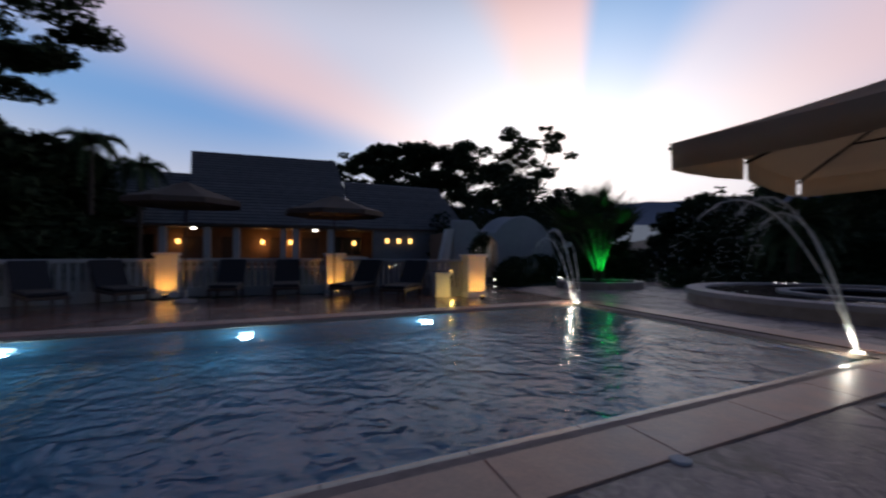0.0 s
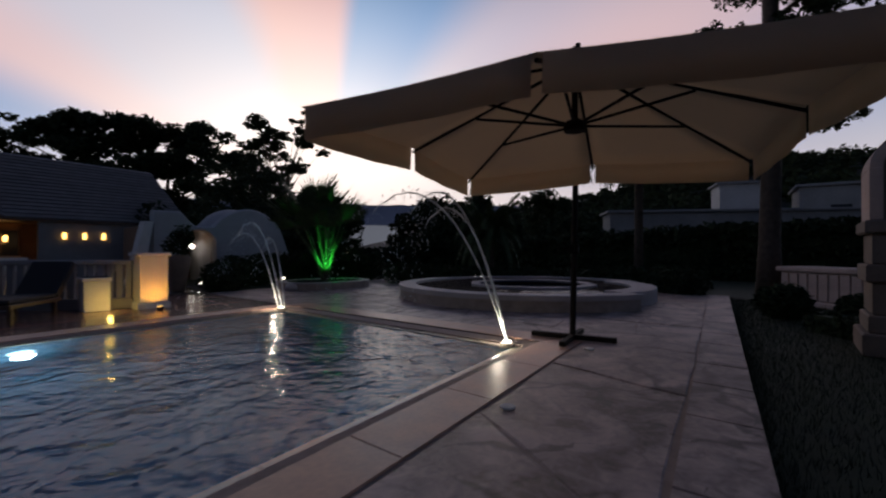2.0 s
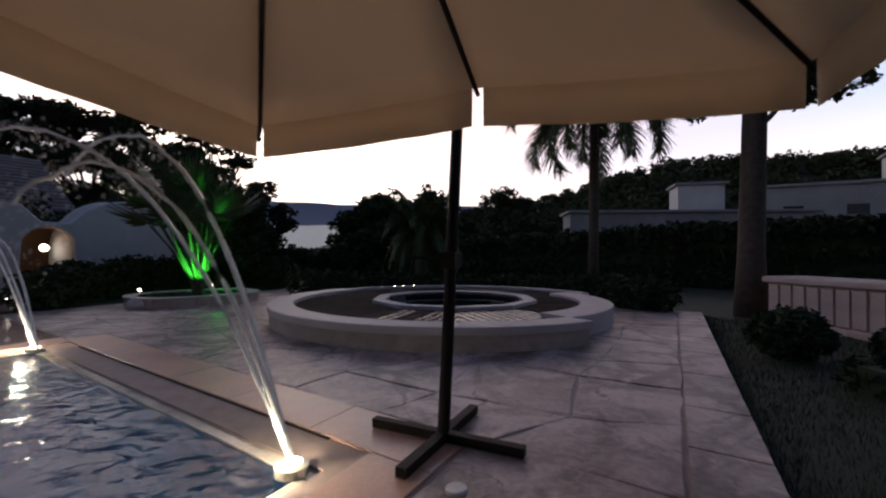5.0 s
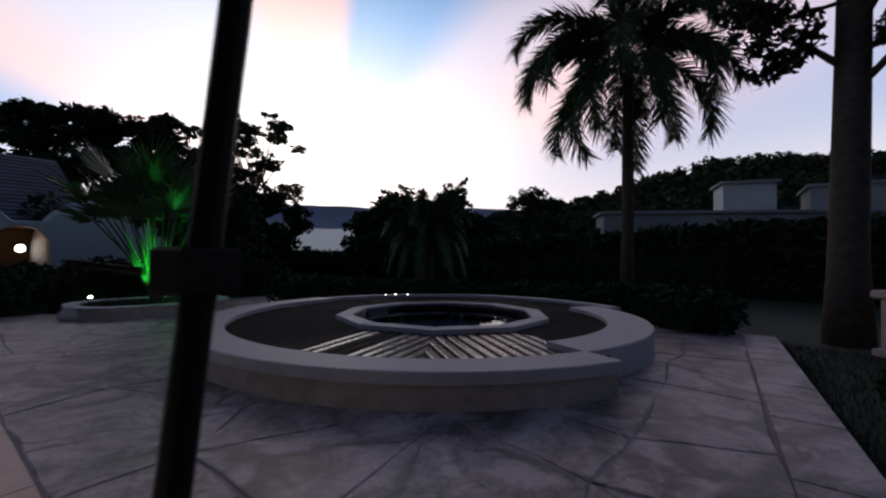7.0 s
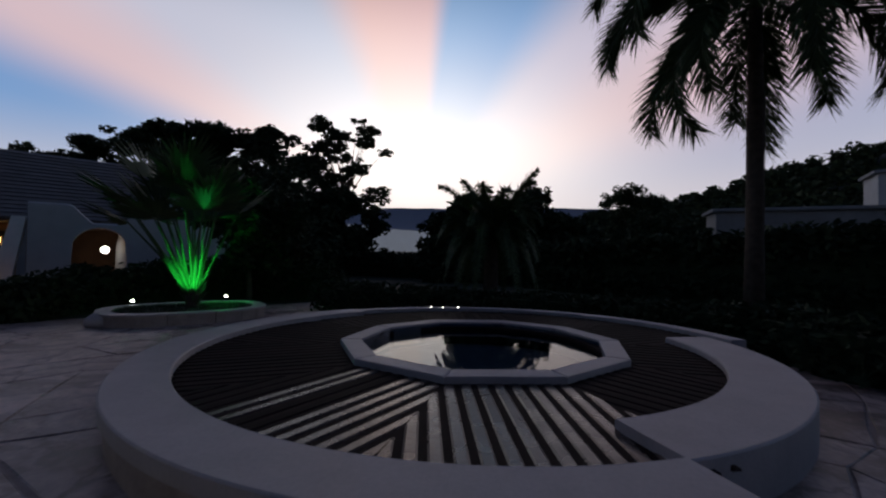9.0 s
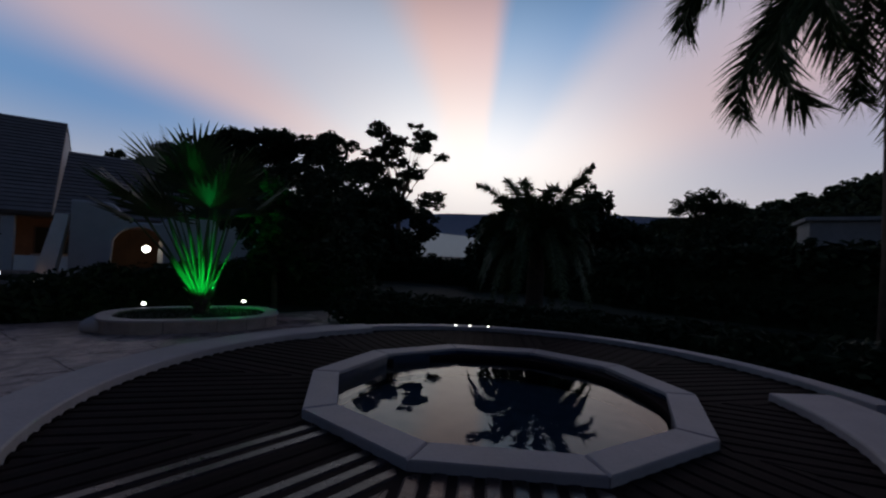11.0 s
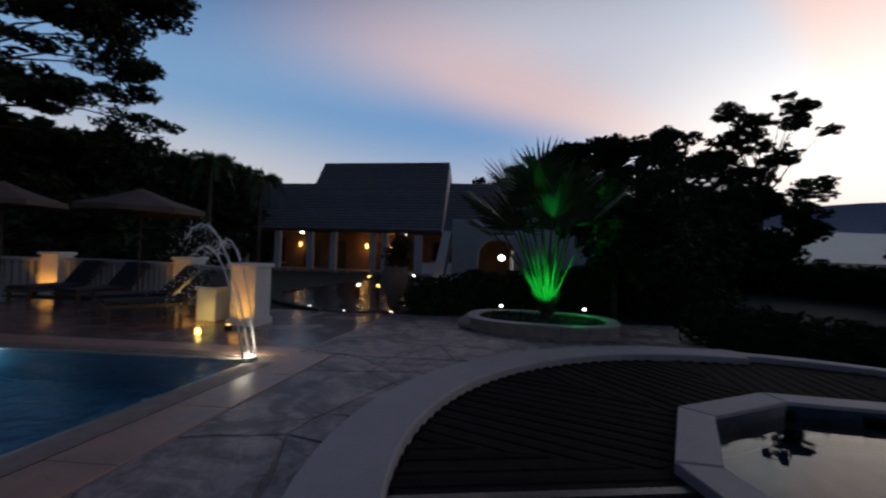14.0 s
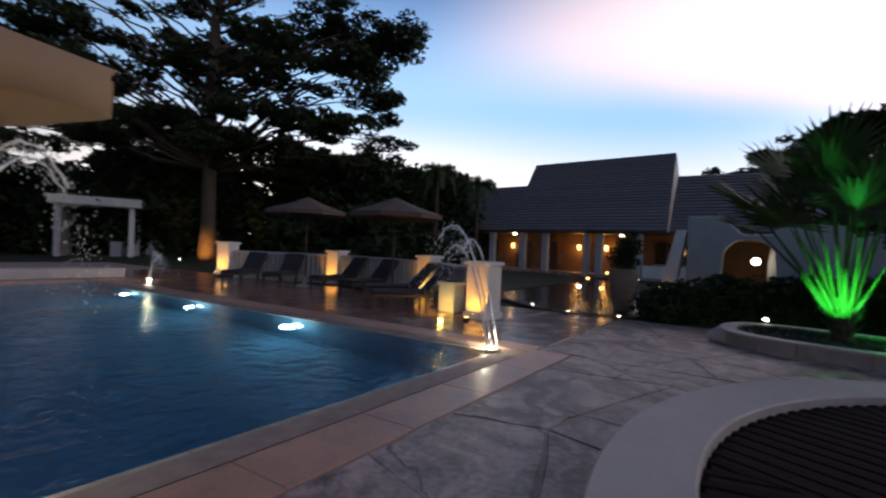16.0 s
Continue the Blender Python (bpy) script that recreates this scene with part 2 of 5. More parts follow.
let_light_through(M_CANVAS, 0.58, (0.84, 0.66, 0.47, 1))
M_FRAME = material("dark_bronze_paint", (0.012, 0.008, 0.007, 1), 0.65, 10, 0.3, 0.1, 60, spec=0.12)
M_POOLLAMP = material("pool_lamp_lens", (0.9, 0.9, 0.9, 1), 0.3, 5, 0.05, 0, emit=(0.85, 0.96, 1, 1), strength=3)
M_GLASS = material("dark_window_glass", (0.02, 0.022, 0.025, 1), 0.05, 3, 0.2, 0.0)
M_LAMP = material("white_lamp_lens", (0.9, 0.9, 0.9, 1), 0.3, 5, 0.05, 0, emit=(1, 0.97, 0.9, 1), strength=7)
M_WARM = material("warm_lamp_lens", (0.9, 0.7, 0.4, 1), 0.3, 5, 0.05, 0, emit=(1, 0.55, 0.16, 1), strength=5)
M_CUSH = material("dark_cushion", (0.03, 0.028, 0.032, 1), 0.9, 5, 0.15, 0.2, 60)
M_HILL = material("far_wooded_hill", (0.016, 0.02, 0.015, 1), 0.95, 0.05, 0.4, 0.0, 0.4)
# distance haze is painted into this pale blue-grey
M_MOUNT = material("haze_painted_mountain", (0.30, 0.32, 0.40, 1), 1.0, 0.004, 0.08, 0.0, 0.05)
# the mist's brightness is put in as emission
M_MIST = material("glowing_pale_mist", (0.5, 0.52, 0.56, 1), 1.0, 0.01, 0.1, 0.0, 0.05, emit=(0.62, 0.66, 0.75, 1), strength=0.17)
M_PORCH = material("terracotta_plaster", (0.22, 0.12, 0.075, 1), 0.85, 1.5, 0.25, 0.2, 20)
M_SOIL = material("dark_soil", (0.05, 0.04, 0.03, 1), 0.95, 8, 0.4, 0.6, 60)


# ---- mesh helpers ----
class Mesh:
    def __init__(s):
        s.v, s.f = [], []

    def add(s, vs, fs):
        k = len(s.v)
        s.v += [tuple(v) for v in vs]
        s.f += [tuple(i + k for i in f) for f in fs]
        return s

    def box(s, x0, y0, z0, x1, y1, z1, bev=0.0, taper=0.0):
        e = min(bev, (x1 - x0) / 3, (y1 - y0) / 3, (z1 - z0) / 3)
        cx, cy = (x0 + x1) / 2, (y0 + y1) / 2

        def ring(z, d, k):
            xa, xb, ya, yb = x0 + d, x1 - d, y0 + d, y1 - d
            sc = lambda x, c: c + (x - c) * k
            return [(sc(xa, cx), sc(ya, cy), z), (sc(xb, cx), sc(ya, cy), z), (sc(xb, cx), sc(yb, cy), z), (sc(xa, cx), sc(yb, cy), z)]
        k = 1 - taper
        rows = [ring(z0, e, 1), ring(z0 + e, 0, 1), ring(z1 - e, 0, k), ring(z1, e, k)] if e else [ring(z0, 0, 1), ring(z1, 0, k)]
        vs = [p for r in rows for p in r]
        fs = [(3, 2, 1, 0)]
        for i in range(len(rows) - 1):
            for j in range(4):
                q = (j + 1) % 4
                fs.append((4 * i + j, 4 * i + q, 4 * i + 4 + q, 4 * i + 4 + j))
        n = 4 * (len(rows) - 1)
        fs.append((n, n + 1, n + 2, n + 3))
        return s.add(vs, fs)

    def tube(s, pts, radii, sides=8, cap=True):
        pts = [Vector(p) for p in pts]
        if isinstance(radii, (int, float)):
            radii = [radii] * len(pts)
        vs, fs = [], []
        for i, p in enumerate(pts):
            d = (pts[min(i + 1, len(pts) - 1)] - pts[max(i - 1, 0)]).normalized()
            x = d.orthogonal().normalized() if abs(d.z) < 0.9 else Vector((1, 0, 0)).cross(d).normalized()
            if abs(d.z) < 0.9:
                x = d.cross(Vector((0, 0, 1))).normalized()
            y = d.cross(x)
            for j in range(sides):
                a = 2 * math.pi * j / sides
                vs.append(p + (x * math.cos(a) + y * math.sin(a)) * radii[i])
        for i in range(len(pts) - 1):
            for j in range(sides):
                q = (j + 1) % sides
                fs.append((i * sides + j, i * sides + q, (i + 1) * sides + q, (i + 1) * sides + j))
        if cap:
            fs.append(tuple(range(sides))[::-1])
            fs.append(tuple((len(pts) - 1) * sides + j for j in range(sides)))
        return s.add(vs, fs)

    def lathe(s, prof, sides=20, cx=0.0, cy=0.0):
        vs, fs = [], []
        for r, z in prof:
            for j in range(sides):
                a = 2 * math.pi * j / sides
                vs.append((cx + r * math.cos(a), cy + r * math.sin(a), z))
        for i in range(len(prof) - 1):
            for j in range(sides):
                q = (j + 1) % sides
                fs.append((i * sides + j, i * sides + q, (i + 1) * sides + q, (i + 1) * sides + j))
        fs.append(tuple(range(sides))[::-1])
        fs.append(tuple((len(prof) - 1) * sides + j for j in range(sides)))
        return s.add(vs, fs)

    def prism(s, poly, z0, z1):
        n = len(poly)
        vs = [(x, y, z0) for x, y in poly] + [(x, y, z1) for x, y in poly]
        fs = [tuple(range(n))[::-1], tuple(range(n, 2 * n))]
        fs += [(i, (i + 1) % n, n + (i + 1) % n, n + i) for i in range(n)]
        return s.add(vs, fs)

    def ringsector(s, cx, cy, r0, r1, a0, a1, z0, z1, steps=24, bev=0.0):
        vs, fs = [], []
        for i in range(steps + 1):
            a = math.radians(a0 + (a1 - a0) * i / steps)
            for r, z in ((r0, z0), (r1, z0), (r1, z1 - bev), (r1 - bev, z1), (r0 + bev, z1), (r0, z1 - bev)):
                vs.append((cx + r * math.cos(a), cy + r * math.sin(a), z))
        for i in range(steps):
            for j in range(6):
                q = (j + 1) % 6
                fs.append((i * 6 + j, (i + 1) * 6 + j, (i + 1) * 6 + q, i * 6 + q))
        fs.append(tuple(range(6)))
        fs.append(tuple(steps * 6 + j for j in range(6))[::-1])
        return s.add(vs, fs)

    def data(s, name, mat, smooth=False):
        d = bpy.data.meshes.new(name)
        d.from_pydata(s.v, [], s.f)
        bm = bmesh.new()
        bm.from_mesh(d)
        bmesh.ops.recalc_face_normals(bm, faces=bm.faces)
        if len(bm.faces) == 1:
            bm.faces.ensure_lookup_table()
            bm.normal_update()
            if bm.faces[0].normal.z < 0:
                bm.faces[0].normal_flip()
        bm.to_mesh(d)
        bm.free()
        if smooth:
            d.polygons.foreach_set("use_smooth", [True] * len(d.polygons))
        d.materials.append(mat)
        return d


def part(name, mesh, mat, parent, label="", smooth=False, at=None):
    ob = new(name, mesh if isinstance(mesh, bpy.types.Mesh) else mesh.data(name, mat, smooth))
    ob.parent = parent
    if at:
        ob.matrix_local = at
    return tagged(ob, label)


def thing(name, m, label, category, group=""):
    ob = new(name)
    ob.empty_display_size = 0.2
    ob.matrix_world = m
    return tagged(ob, label, category, group)


def solid(name, mesh, mat, label="", category="", group="", kind="", m=None, smooth=False):
    ob = new(name, mesh.data(name, mat, smooth))
    if m:
        ob.matrix_world = m
    return tagged(ob, label, category, group, kind)


def lamp(name, kind, m, energy, color, size=0.1, spot=None):
    d = bpy.data.lights.new(name, kind)
    d.energy, d.color = energy, color
    if kind == "AREA":
        d.size = size
    else:
        d.shadow_soft_size = size
    if kind == "SPOT":
        d.spot_size, d.spot_blend = radians(spot), 0.7
    ob = new(name, d)
    ob.matrix_world = m
    return ob


# ---- the ground: one sheet to the horizon ----
POOL = (-5.5, 0.08, -13.2, 0.0)     # a0, a1, b0, b1 of the water
SPA = (-1.15, 7.4)


def ground_sheet():
    g = Mesh()
    hole = [W(POOL[0] - 0.6, POOL[2] - 0.6), W(POOL[1] + 0.6, POOL[2] - 0.6), W(POOL[1] + 0.6, POOL[3] + 0.6), W(POOL[0] - 0.6, POOL[3] + 0.6)]
    outer = [Vector((-1500, -1500, 0)), Vector((1500, -1500, 0)), Vector((1500, 1500, 0)), Vector((-1500, 1500, 0))]
    steps = [1.0, 0.02, 0.0]
    rings = [[h.lerp(o, k) for h, o in zip(hole, outer)] for k in steps]
    vs = [(p.x, p.y, -0.06) for r in rings for p in r]
    fs = [(4 * i + j, 4 * i + (j + 1) % 4, 4 * i + 4 + (j + 1) % 4, 4 * i + 4 + j) for i in range(2) for j in range(4)]
    g.add(vs, fs)
    solid("ground", g, M_GRASS, "dark evening lawn around the pool terrace", "lawn", kind="structure")


ground_sheet()


def pool():
    a0, a1, b0, b1 = POOL
    c = [W(a0, b0), W(a1, b0), W(a1, b1), W(a0, b1)]
    basin = Mesh()
    lo = [(p.x, p.y, -1.35) for p in c]
    hi = [(p.x, p.y, -0.058) for p in c]
    basin.add(lo + hi, [(0, 1, 2, 3)] + [(j, (j + 1) % 4, 4 + (j + 1) % 4, 4 + j) for j in range(4)])
    out = [(p.x, p.y, -0.058) for p in (W(a0 - 0.15, b0 - 0.15), W(a1 + 0.15, b0 - 0.15), W(a1 + 0.15, b1 + 0.15), W(a0 - 0.15, b1 + 0.15))]
    basin.add(hi + out, [(j, (j + 1) % 4, 4 + (j + 1) % 4, 4 + j) for j in range(4)])
    p = solid("pool_basin", basin, M_TILE, "blue mosaic swimming pool basin lit from below", "swimming pool", kind="structure")
    wm = Mesh()
    wv = [(q.x, q.y, -0.046) for q in c]
    wm.add(wv, [(0, 1, 2, 3)])
    solid("water", wm, M_WATER, "rippled blue pool water reflecting the dusk sky", "water", kind="structure")
    # a pale step line on the floor near one end
    for b in (-9.2, -9.6):
        ln = Mesh()
        q = [W(a0 + 0.1, b), W(a1 - 0.1, b), W(a1 - 0.1, b + 0.08), W(a0 + 0.1, b + 0.08)]
        ln.prism([(v.x, v.y) for v in q], -1.34, -1.3)
        part("tile_stripe", ln, M_STONE, p)
    # underwater lamps along the far wall and the end
    for b in (-4.0, -7.2, -10.2):
        q = W(a0 + 0.03, b, -0.45)
        d = Mesh().lathe([(0.13, 0), (0.13, 0.02), (0.10, 0.03)], 16)
        part("underwater_lamp", d, M_POOLLAMP, p, "round white underwater pool lamp", at=pose(q.x, q.y, q.z, 0, 90, ROT))
        lamp("underwater_light", "POINT", pose(q.x + 0.25 * N2.x, q.y + 0.25 * N2.y, -0.45), 14, (0.85, 0.95, 1.0), 0.1)


pool()


def terrace():
    a0, a1, b0, b1 = POOL
    pav = new("pavement")
    tagged(pav, "stamped stone terrace paving with wide uneven joints", "paving", kind="structure")
    # bed of mortar round the pool
    base = Mesh()
    for ra in ((a1 + 0.1, 2.6, -24, 9.5), (-10.2, a0 - 0.1, -24, 9.5), (a0 - 0.1, a1 + 0.1, b1 + 0.1, 9.5), (a0 - 0.1, a1 + 0.1, -24, b0 - 0.1)):
        q = [W(ra[0], ra[2]), W(ra[1], ra[2]), W(ra[1], ra[3]), W(ra[0], ra[3])]
        base.prism([(v.x, v.y) for v in q], -0.2, -0.011)
    part("mortar_bed", base, M_JOINT, pav)
    rnd = random.Random(4)

    def field(A, B, sa, sb, mat=None):
        na, nb = max(1, round((A[1] - A[0]) / sa)), max(1, round((B[1] - B[0]) / sb))
        jit = {}
        for i in range(na + 1):
            for j in range(nb + 1):
                ea, eb = 0 < i < na, 0 < j < nb
                jit[i, j] = (A[0] + (A[1] - A[0]) * i / na + ea * rnd.uniform(-0.34, 0.34) * sa, B[0] + (B[1] - B[0]) * j / nb + eb * rnd.uniform(-0.36, 0.36) * sb)
        for i in range(na):
            for j in range(nb):
                cs = [jit[i, j], jit[i + 1, j], jit[i + 1, j + 1], jit[i, j + 1]]
                ca, cb = sum(c[0] for c in cs) / 4, sum(c[1] for c in cs) / 4
                cw = W(ca, cb)
                if (cw.x - SPA[0]) ** 2 + (cw.y - SPA[1]) ** 2 < 2.6 ** 2:
                    continue
                poly = []
                for k in range(4):
                    (pa, pb), (qa, qb) = cs[k], cs[(k + 1) % 4]
                    for f in (0.0, 0.33, 0.67):
                        x, y = pa + (qa - pa) * f, pb + (qb - pb) * f
                        w = 0.0 if f == 0 else 0.03
                        x, y = x + rnd.uniform(-w, w), y + rnd.uniform(-w, w)
                        g = 0.006 / max(0.2, math.hypot(ca - x, cb - y))
                        x, y = x + (ca - x) * g, y + (cb - y) * g
                        v = W(x, y)
                        poly.append((v.x, v.y))
                lift = rnd.uniform(-0.004, 0.003)
                m = Mesh()
                n = len(poly)
                cx, cy = cw.x, cw.y
                ins = [(px + (cx - px) * 0.02, py + (cy - py) * 0.02) for px, py in poly]
                m.add([(x, y, -0.05) for x, y in poly] + [(x, y, -0.008 + lift) for x, y in poly] + [(x, y, lift) for x, y in ins],
                      [(k, (k + 1) % n, n + (k + 1) % n, n + k) for k in range(n)] + [(n + k, n + (k + 1) % n, 2 * n + (k + 1) % n, 2 * n + k) for k in range(n)] + [tuple(range(2 * n, 3 * n))])
                part("slab", m, mat or M_SLAB, pav)

    field((0.8, 2.12), (-16, 0.97), 1.3, 1.9)
    field((-5.9, 2.12), (0.97, 9.0), 0.95, 1.05)
    field((-10.2, -6.2), (-18, 0.46), 0.9, 0.9, M_TERR)
    field((-10.2, -5.92), (0.47, 6.5), 0.95, 0.95)
    # border stones towards the lawn
    bb = -16.0
    while bb < 9.0:
        ln = rnd.uniform(0.8, 1.2)
        q = [W(2.14, bb + 0.01), W(2.6, bb + 0.01), W(2.6, bb + ln), W(2.14, bb + ln)]
        part("border_slab", Mesh().prism([(v.x, v.y) for v in q], -0.15, 0.012), M_SLAB, pav)
        bb += ln + 0.015
    # coping tiles round the pool
    cop = new("pool_coping")
    tagged(cop, "salmon-coloured stone coping around the pool edge", "pool edge", kind="structure")

    def run(A0, A1, B0, B1, along_b, step, name="coping_tile", mat=M_COPE, drop=0.0):
        lo, hi = (B0, B1) if along_b else (A0, A1)
        k = max(1, round((hi - lo) / step))
        for i in range(k):
            s0, s1 = lo + (hi - lo) * i / k + 0.0015, lo + (hi - lo) * (i + 1) / k - 0.0015
            r = (A0, A1, s0, s1) if along_b else (s0, s1, B0, B1)
            q = [W(r[0], r[2]), W(r[1], r[2]), W(r[1], r[3]), W(r[0], r[3])]
            ctr = sum(q, Vector()) / 4
            i2 = [v.lerp(ctr, 0.01) for v in q]
            m = Mesh().add([(v.x, v.y, -0.06) for v in q] + [(v.x, v.y, drop - 0.002) for v in q] + [(v.x, v.y, drop + 0.006) for v in i2],
                           [(3, 2, 1, 0)] + [(4 * h + j, 4 * h + (j + 1) % 4, 4 * h + 4 + (j + 1) % 4, 4 * h + 4 + j) for h in (0, 1) for j in range(4)] + [(8, 9, 10, 11)])
            part(name, m, mat, cop)

    und = Mesh()
    for r in ((a1 + 0.01, 0.77, b0 - 0.5, 0.39), (a0 - 0.64, a0 - 0.01, b0 - 0.5, 0.39), (a0 - 0.05, a1 + 0.05, 0.01, 0.94)):
        q = [W(r[0], r[2]), W(r[1], r[2]), W(r[1], r[3]), W(r[0], r[3])]
        und.prism([(v.x, v.y) for v in q], -0.1, -0.045)
    part("mortar_bed", und, M_JOINT, cop)
    run(0.3, 0.78, b0 - 0.5, 0.42, True, 1.2)
    run(a0 - 0.65, a0 - 0.2, b0 - 0.5, 0.45, True, 0.62)
    run(a0 - 0.4, 0.78, 0.425, 0.95, False, 1.2)
    run(a0, a1, b0 - 0.5, b0, False, 0.62)
    # pale overflow ledge, wet and a little lower, between water and coping
    run(a1, 0.295, b0 - 0.5, 0.0, True, 0.9, "ledge_tile", M_LEDGE, -0.038)
    run(a0 - 0.195, a0, b0 - 0.5, 0.0, True, 0.9, "ledge_tile", M_LEDGE, -0.038)
    run(a0 - 0.195, 0.295, 0.0, 0.4, False, 0.9, "ledge_tile", M_LEDGE, -0.038)


terrace()


# ---- the round spa with its plank deck ----
def spa():
    cx, cy = SPA
    s = thing("round_spa", pose(cx, cy, 0), "round raised spa with pale stone rim and decagonal pool", "spa pool")
    part("rim", Mesh().ringsector(0, 0, 3.18, 3.65, -51, -212, 0.23, 0.34, 64, 0.012), M_STONE, s, "pale smooth stone rim slab")
    part("rim_riser", Mesh().ringsector(0, 0, 3.2, 3.61, -51.4, -211.6, -0.05, 0.235, 64), M_RISER, s)
    part("entry_rim", Mesh().ringsector(0, 0, 2.62, 3.22, -51, 32, 0.0, 0.335, 36, 0.012), M_STONE, s, "pale stone entry rim set inward")
    part("back_rim", Mesh().ringsector(0, 0, 3.4, 3.62, 28, 152, 0.0, 0.33, 40, 0.01), M_STONE, s)
    part("deck_base", Mesh().ringsector(0, 0, 1.5, 3.15, 0, 360, 0.0, 0.262, 60), M_DECK, s)
    part("deck_base", Mesh().ringsector(0, 0, 3.1, 3.45, 30, 150, 0.0, 0.26, 40), M_DECK, s)
    # white glints on the back rim, painted as small glowing dots
    for a in (114, 119, 123):
        q = Vector((math.cos(radians(a)), math.sin(radians(a)), 0)) * 3.5
        part("rim_glint", Mesh().lathe([(0.02, 0.325), (0.02, 0.335), (0.012, 0.345)], 8, q.x, q.y), M_LAMP, s, "tiny white glint made as a glowing dot")
    ph = 25.0
    off = Vector((0.04, 0.16, 0))
    r_in, r_out = 1.51, 1.77
    V = [Vector((math.cos(radians(ph + 36 * k)), math.sin(radians(ph + 36 * k)), 0)) for k in range(10)]
    flat = lambda v, r: tuple((v * r + off)[:2])
    for k in range(10):
        p, q = V[k], V[(k + 1) % 10]
        e = (q - p).normalized() * 0.003
        ring = [v for v in (p * r_in + e, p * r_out + e, q * r_out - e, q * r_in - e)]
        ctr = sum(ring, Vector()) / 4
        m = Mesh().add([((v + off).x, (v + off).y, 0.05) for v in ring]
                       + [((v + off).x, (v + off).y, 0.318) for v in ring]
                       + [((v.lerp(ctr, 0.03) + off).x, (v.lerp(ctr, 0.03) + off).y, 0.33) for v in ring],
                       [(3, 2, 1, 0)] + [(4 * h + j, 4 * h + (j + 1) % 4, 4 * h + 4 + (j + 1) % 4, 4 * h + 4 + j) for h in (0, 1) for j in range(4)] + [(8, 9, 10, 11)])
        part("coping_block", m, M_STONE, s)
    wall = Mesh()
    wall.add([flat(p, r_in) + (-0.7,) for p in V] + [flat(p, r_in) + (0.3,) for p in V], [(j, (j + 1) % 10, 10 + (j + 1) % 10, 10 + j) for j in range(10)] + [tuple(range(10))])
    part("spa_basin", wall, M_SPATILE, s, "navy mosaic spa basin")
    wt = Mesh().add([flat(p, r_in - 0.005) + (0.215,) for p in V], [tuple(range(10))])
    part("spa_water", wt, M_STILL, s, "still dark water mirroring the sky")
    # planks: each of the ten sectors is laid with crowned boards that run outwards
    w = 0.145
    half = math.tan(radians(18))
    rin = r_out * math.cos(radians(18)) + 0.005
    for k in range(10):
        mid = ((V[k] + V[(k + 1) % 10]) / 2).normalized()
        az = math.degrees(math.atan2(mid.y, mid.x))
        side = Vector((-mid.y, mid.x, 0))
        rmax = 3.24
        if mid.angle(Vector((math.cos(radians(-10)), math.sin(radians(-10)), 0))) < radians(42):
            rmax = 2.64
        if 30 < az < 150:
            rmax = 3.42
        n = int(3.5 * half / w) + 1
        for i in range(-n, n):
            t0, t1 = i * w + 0.007, (i + 1) * w - 0.007
            tm = t0 if abs(t0) > abs(t1) else t1
            ra, rb = max(rin, abs(t0) / half + 0.012), max(rin, abs(t1) / half + 0.012)
            pt = off + side * tm
            dsc = pt.dot(mid) ** 2 - pt.dot(pt) + rmax * rmax
            if dsc <= 0:
                continue
            r1 = math.sqrt(dsc) - pt.dot(mid)
            if r1 - max(ra, rb) < 0.03:
                continue
            ts = [t0, t0, t0 + 0.034, t1 - 0.034, t1, t1]
            zs = [0.235, 0.25, 0.27, 0.27, 0.25, 0.235]
            rs = [ra + (rb - ra) * (t - t0) / (t1 - t0) for t in ts]
            near = [mid * r + side * t + off for r, t in zip(rs, ts)]
            away = [mid * r1 + side * t + off for t in ts]
            m = Mesh().add([(v.x, v.y, z) for v, z in zip(near, zs)] + [(v.x, v.y, z) for v, z in zip(away, zs)],
                           [(j, 6 + j, 7 + j, j + 1) for j in range(5)] + [tuple(range(6))[::-1], tuple(range(6, 12))])
            wet = -85 < az < -50 or (-125 < az < -85 and (i > 0 or i in (-3, -2)))
            part("plank", m, M_DECKWET if wet else M_DECK, s)


spa()


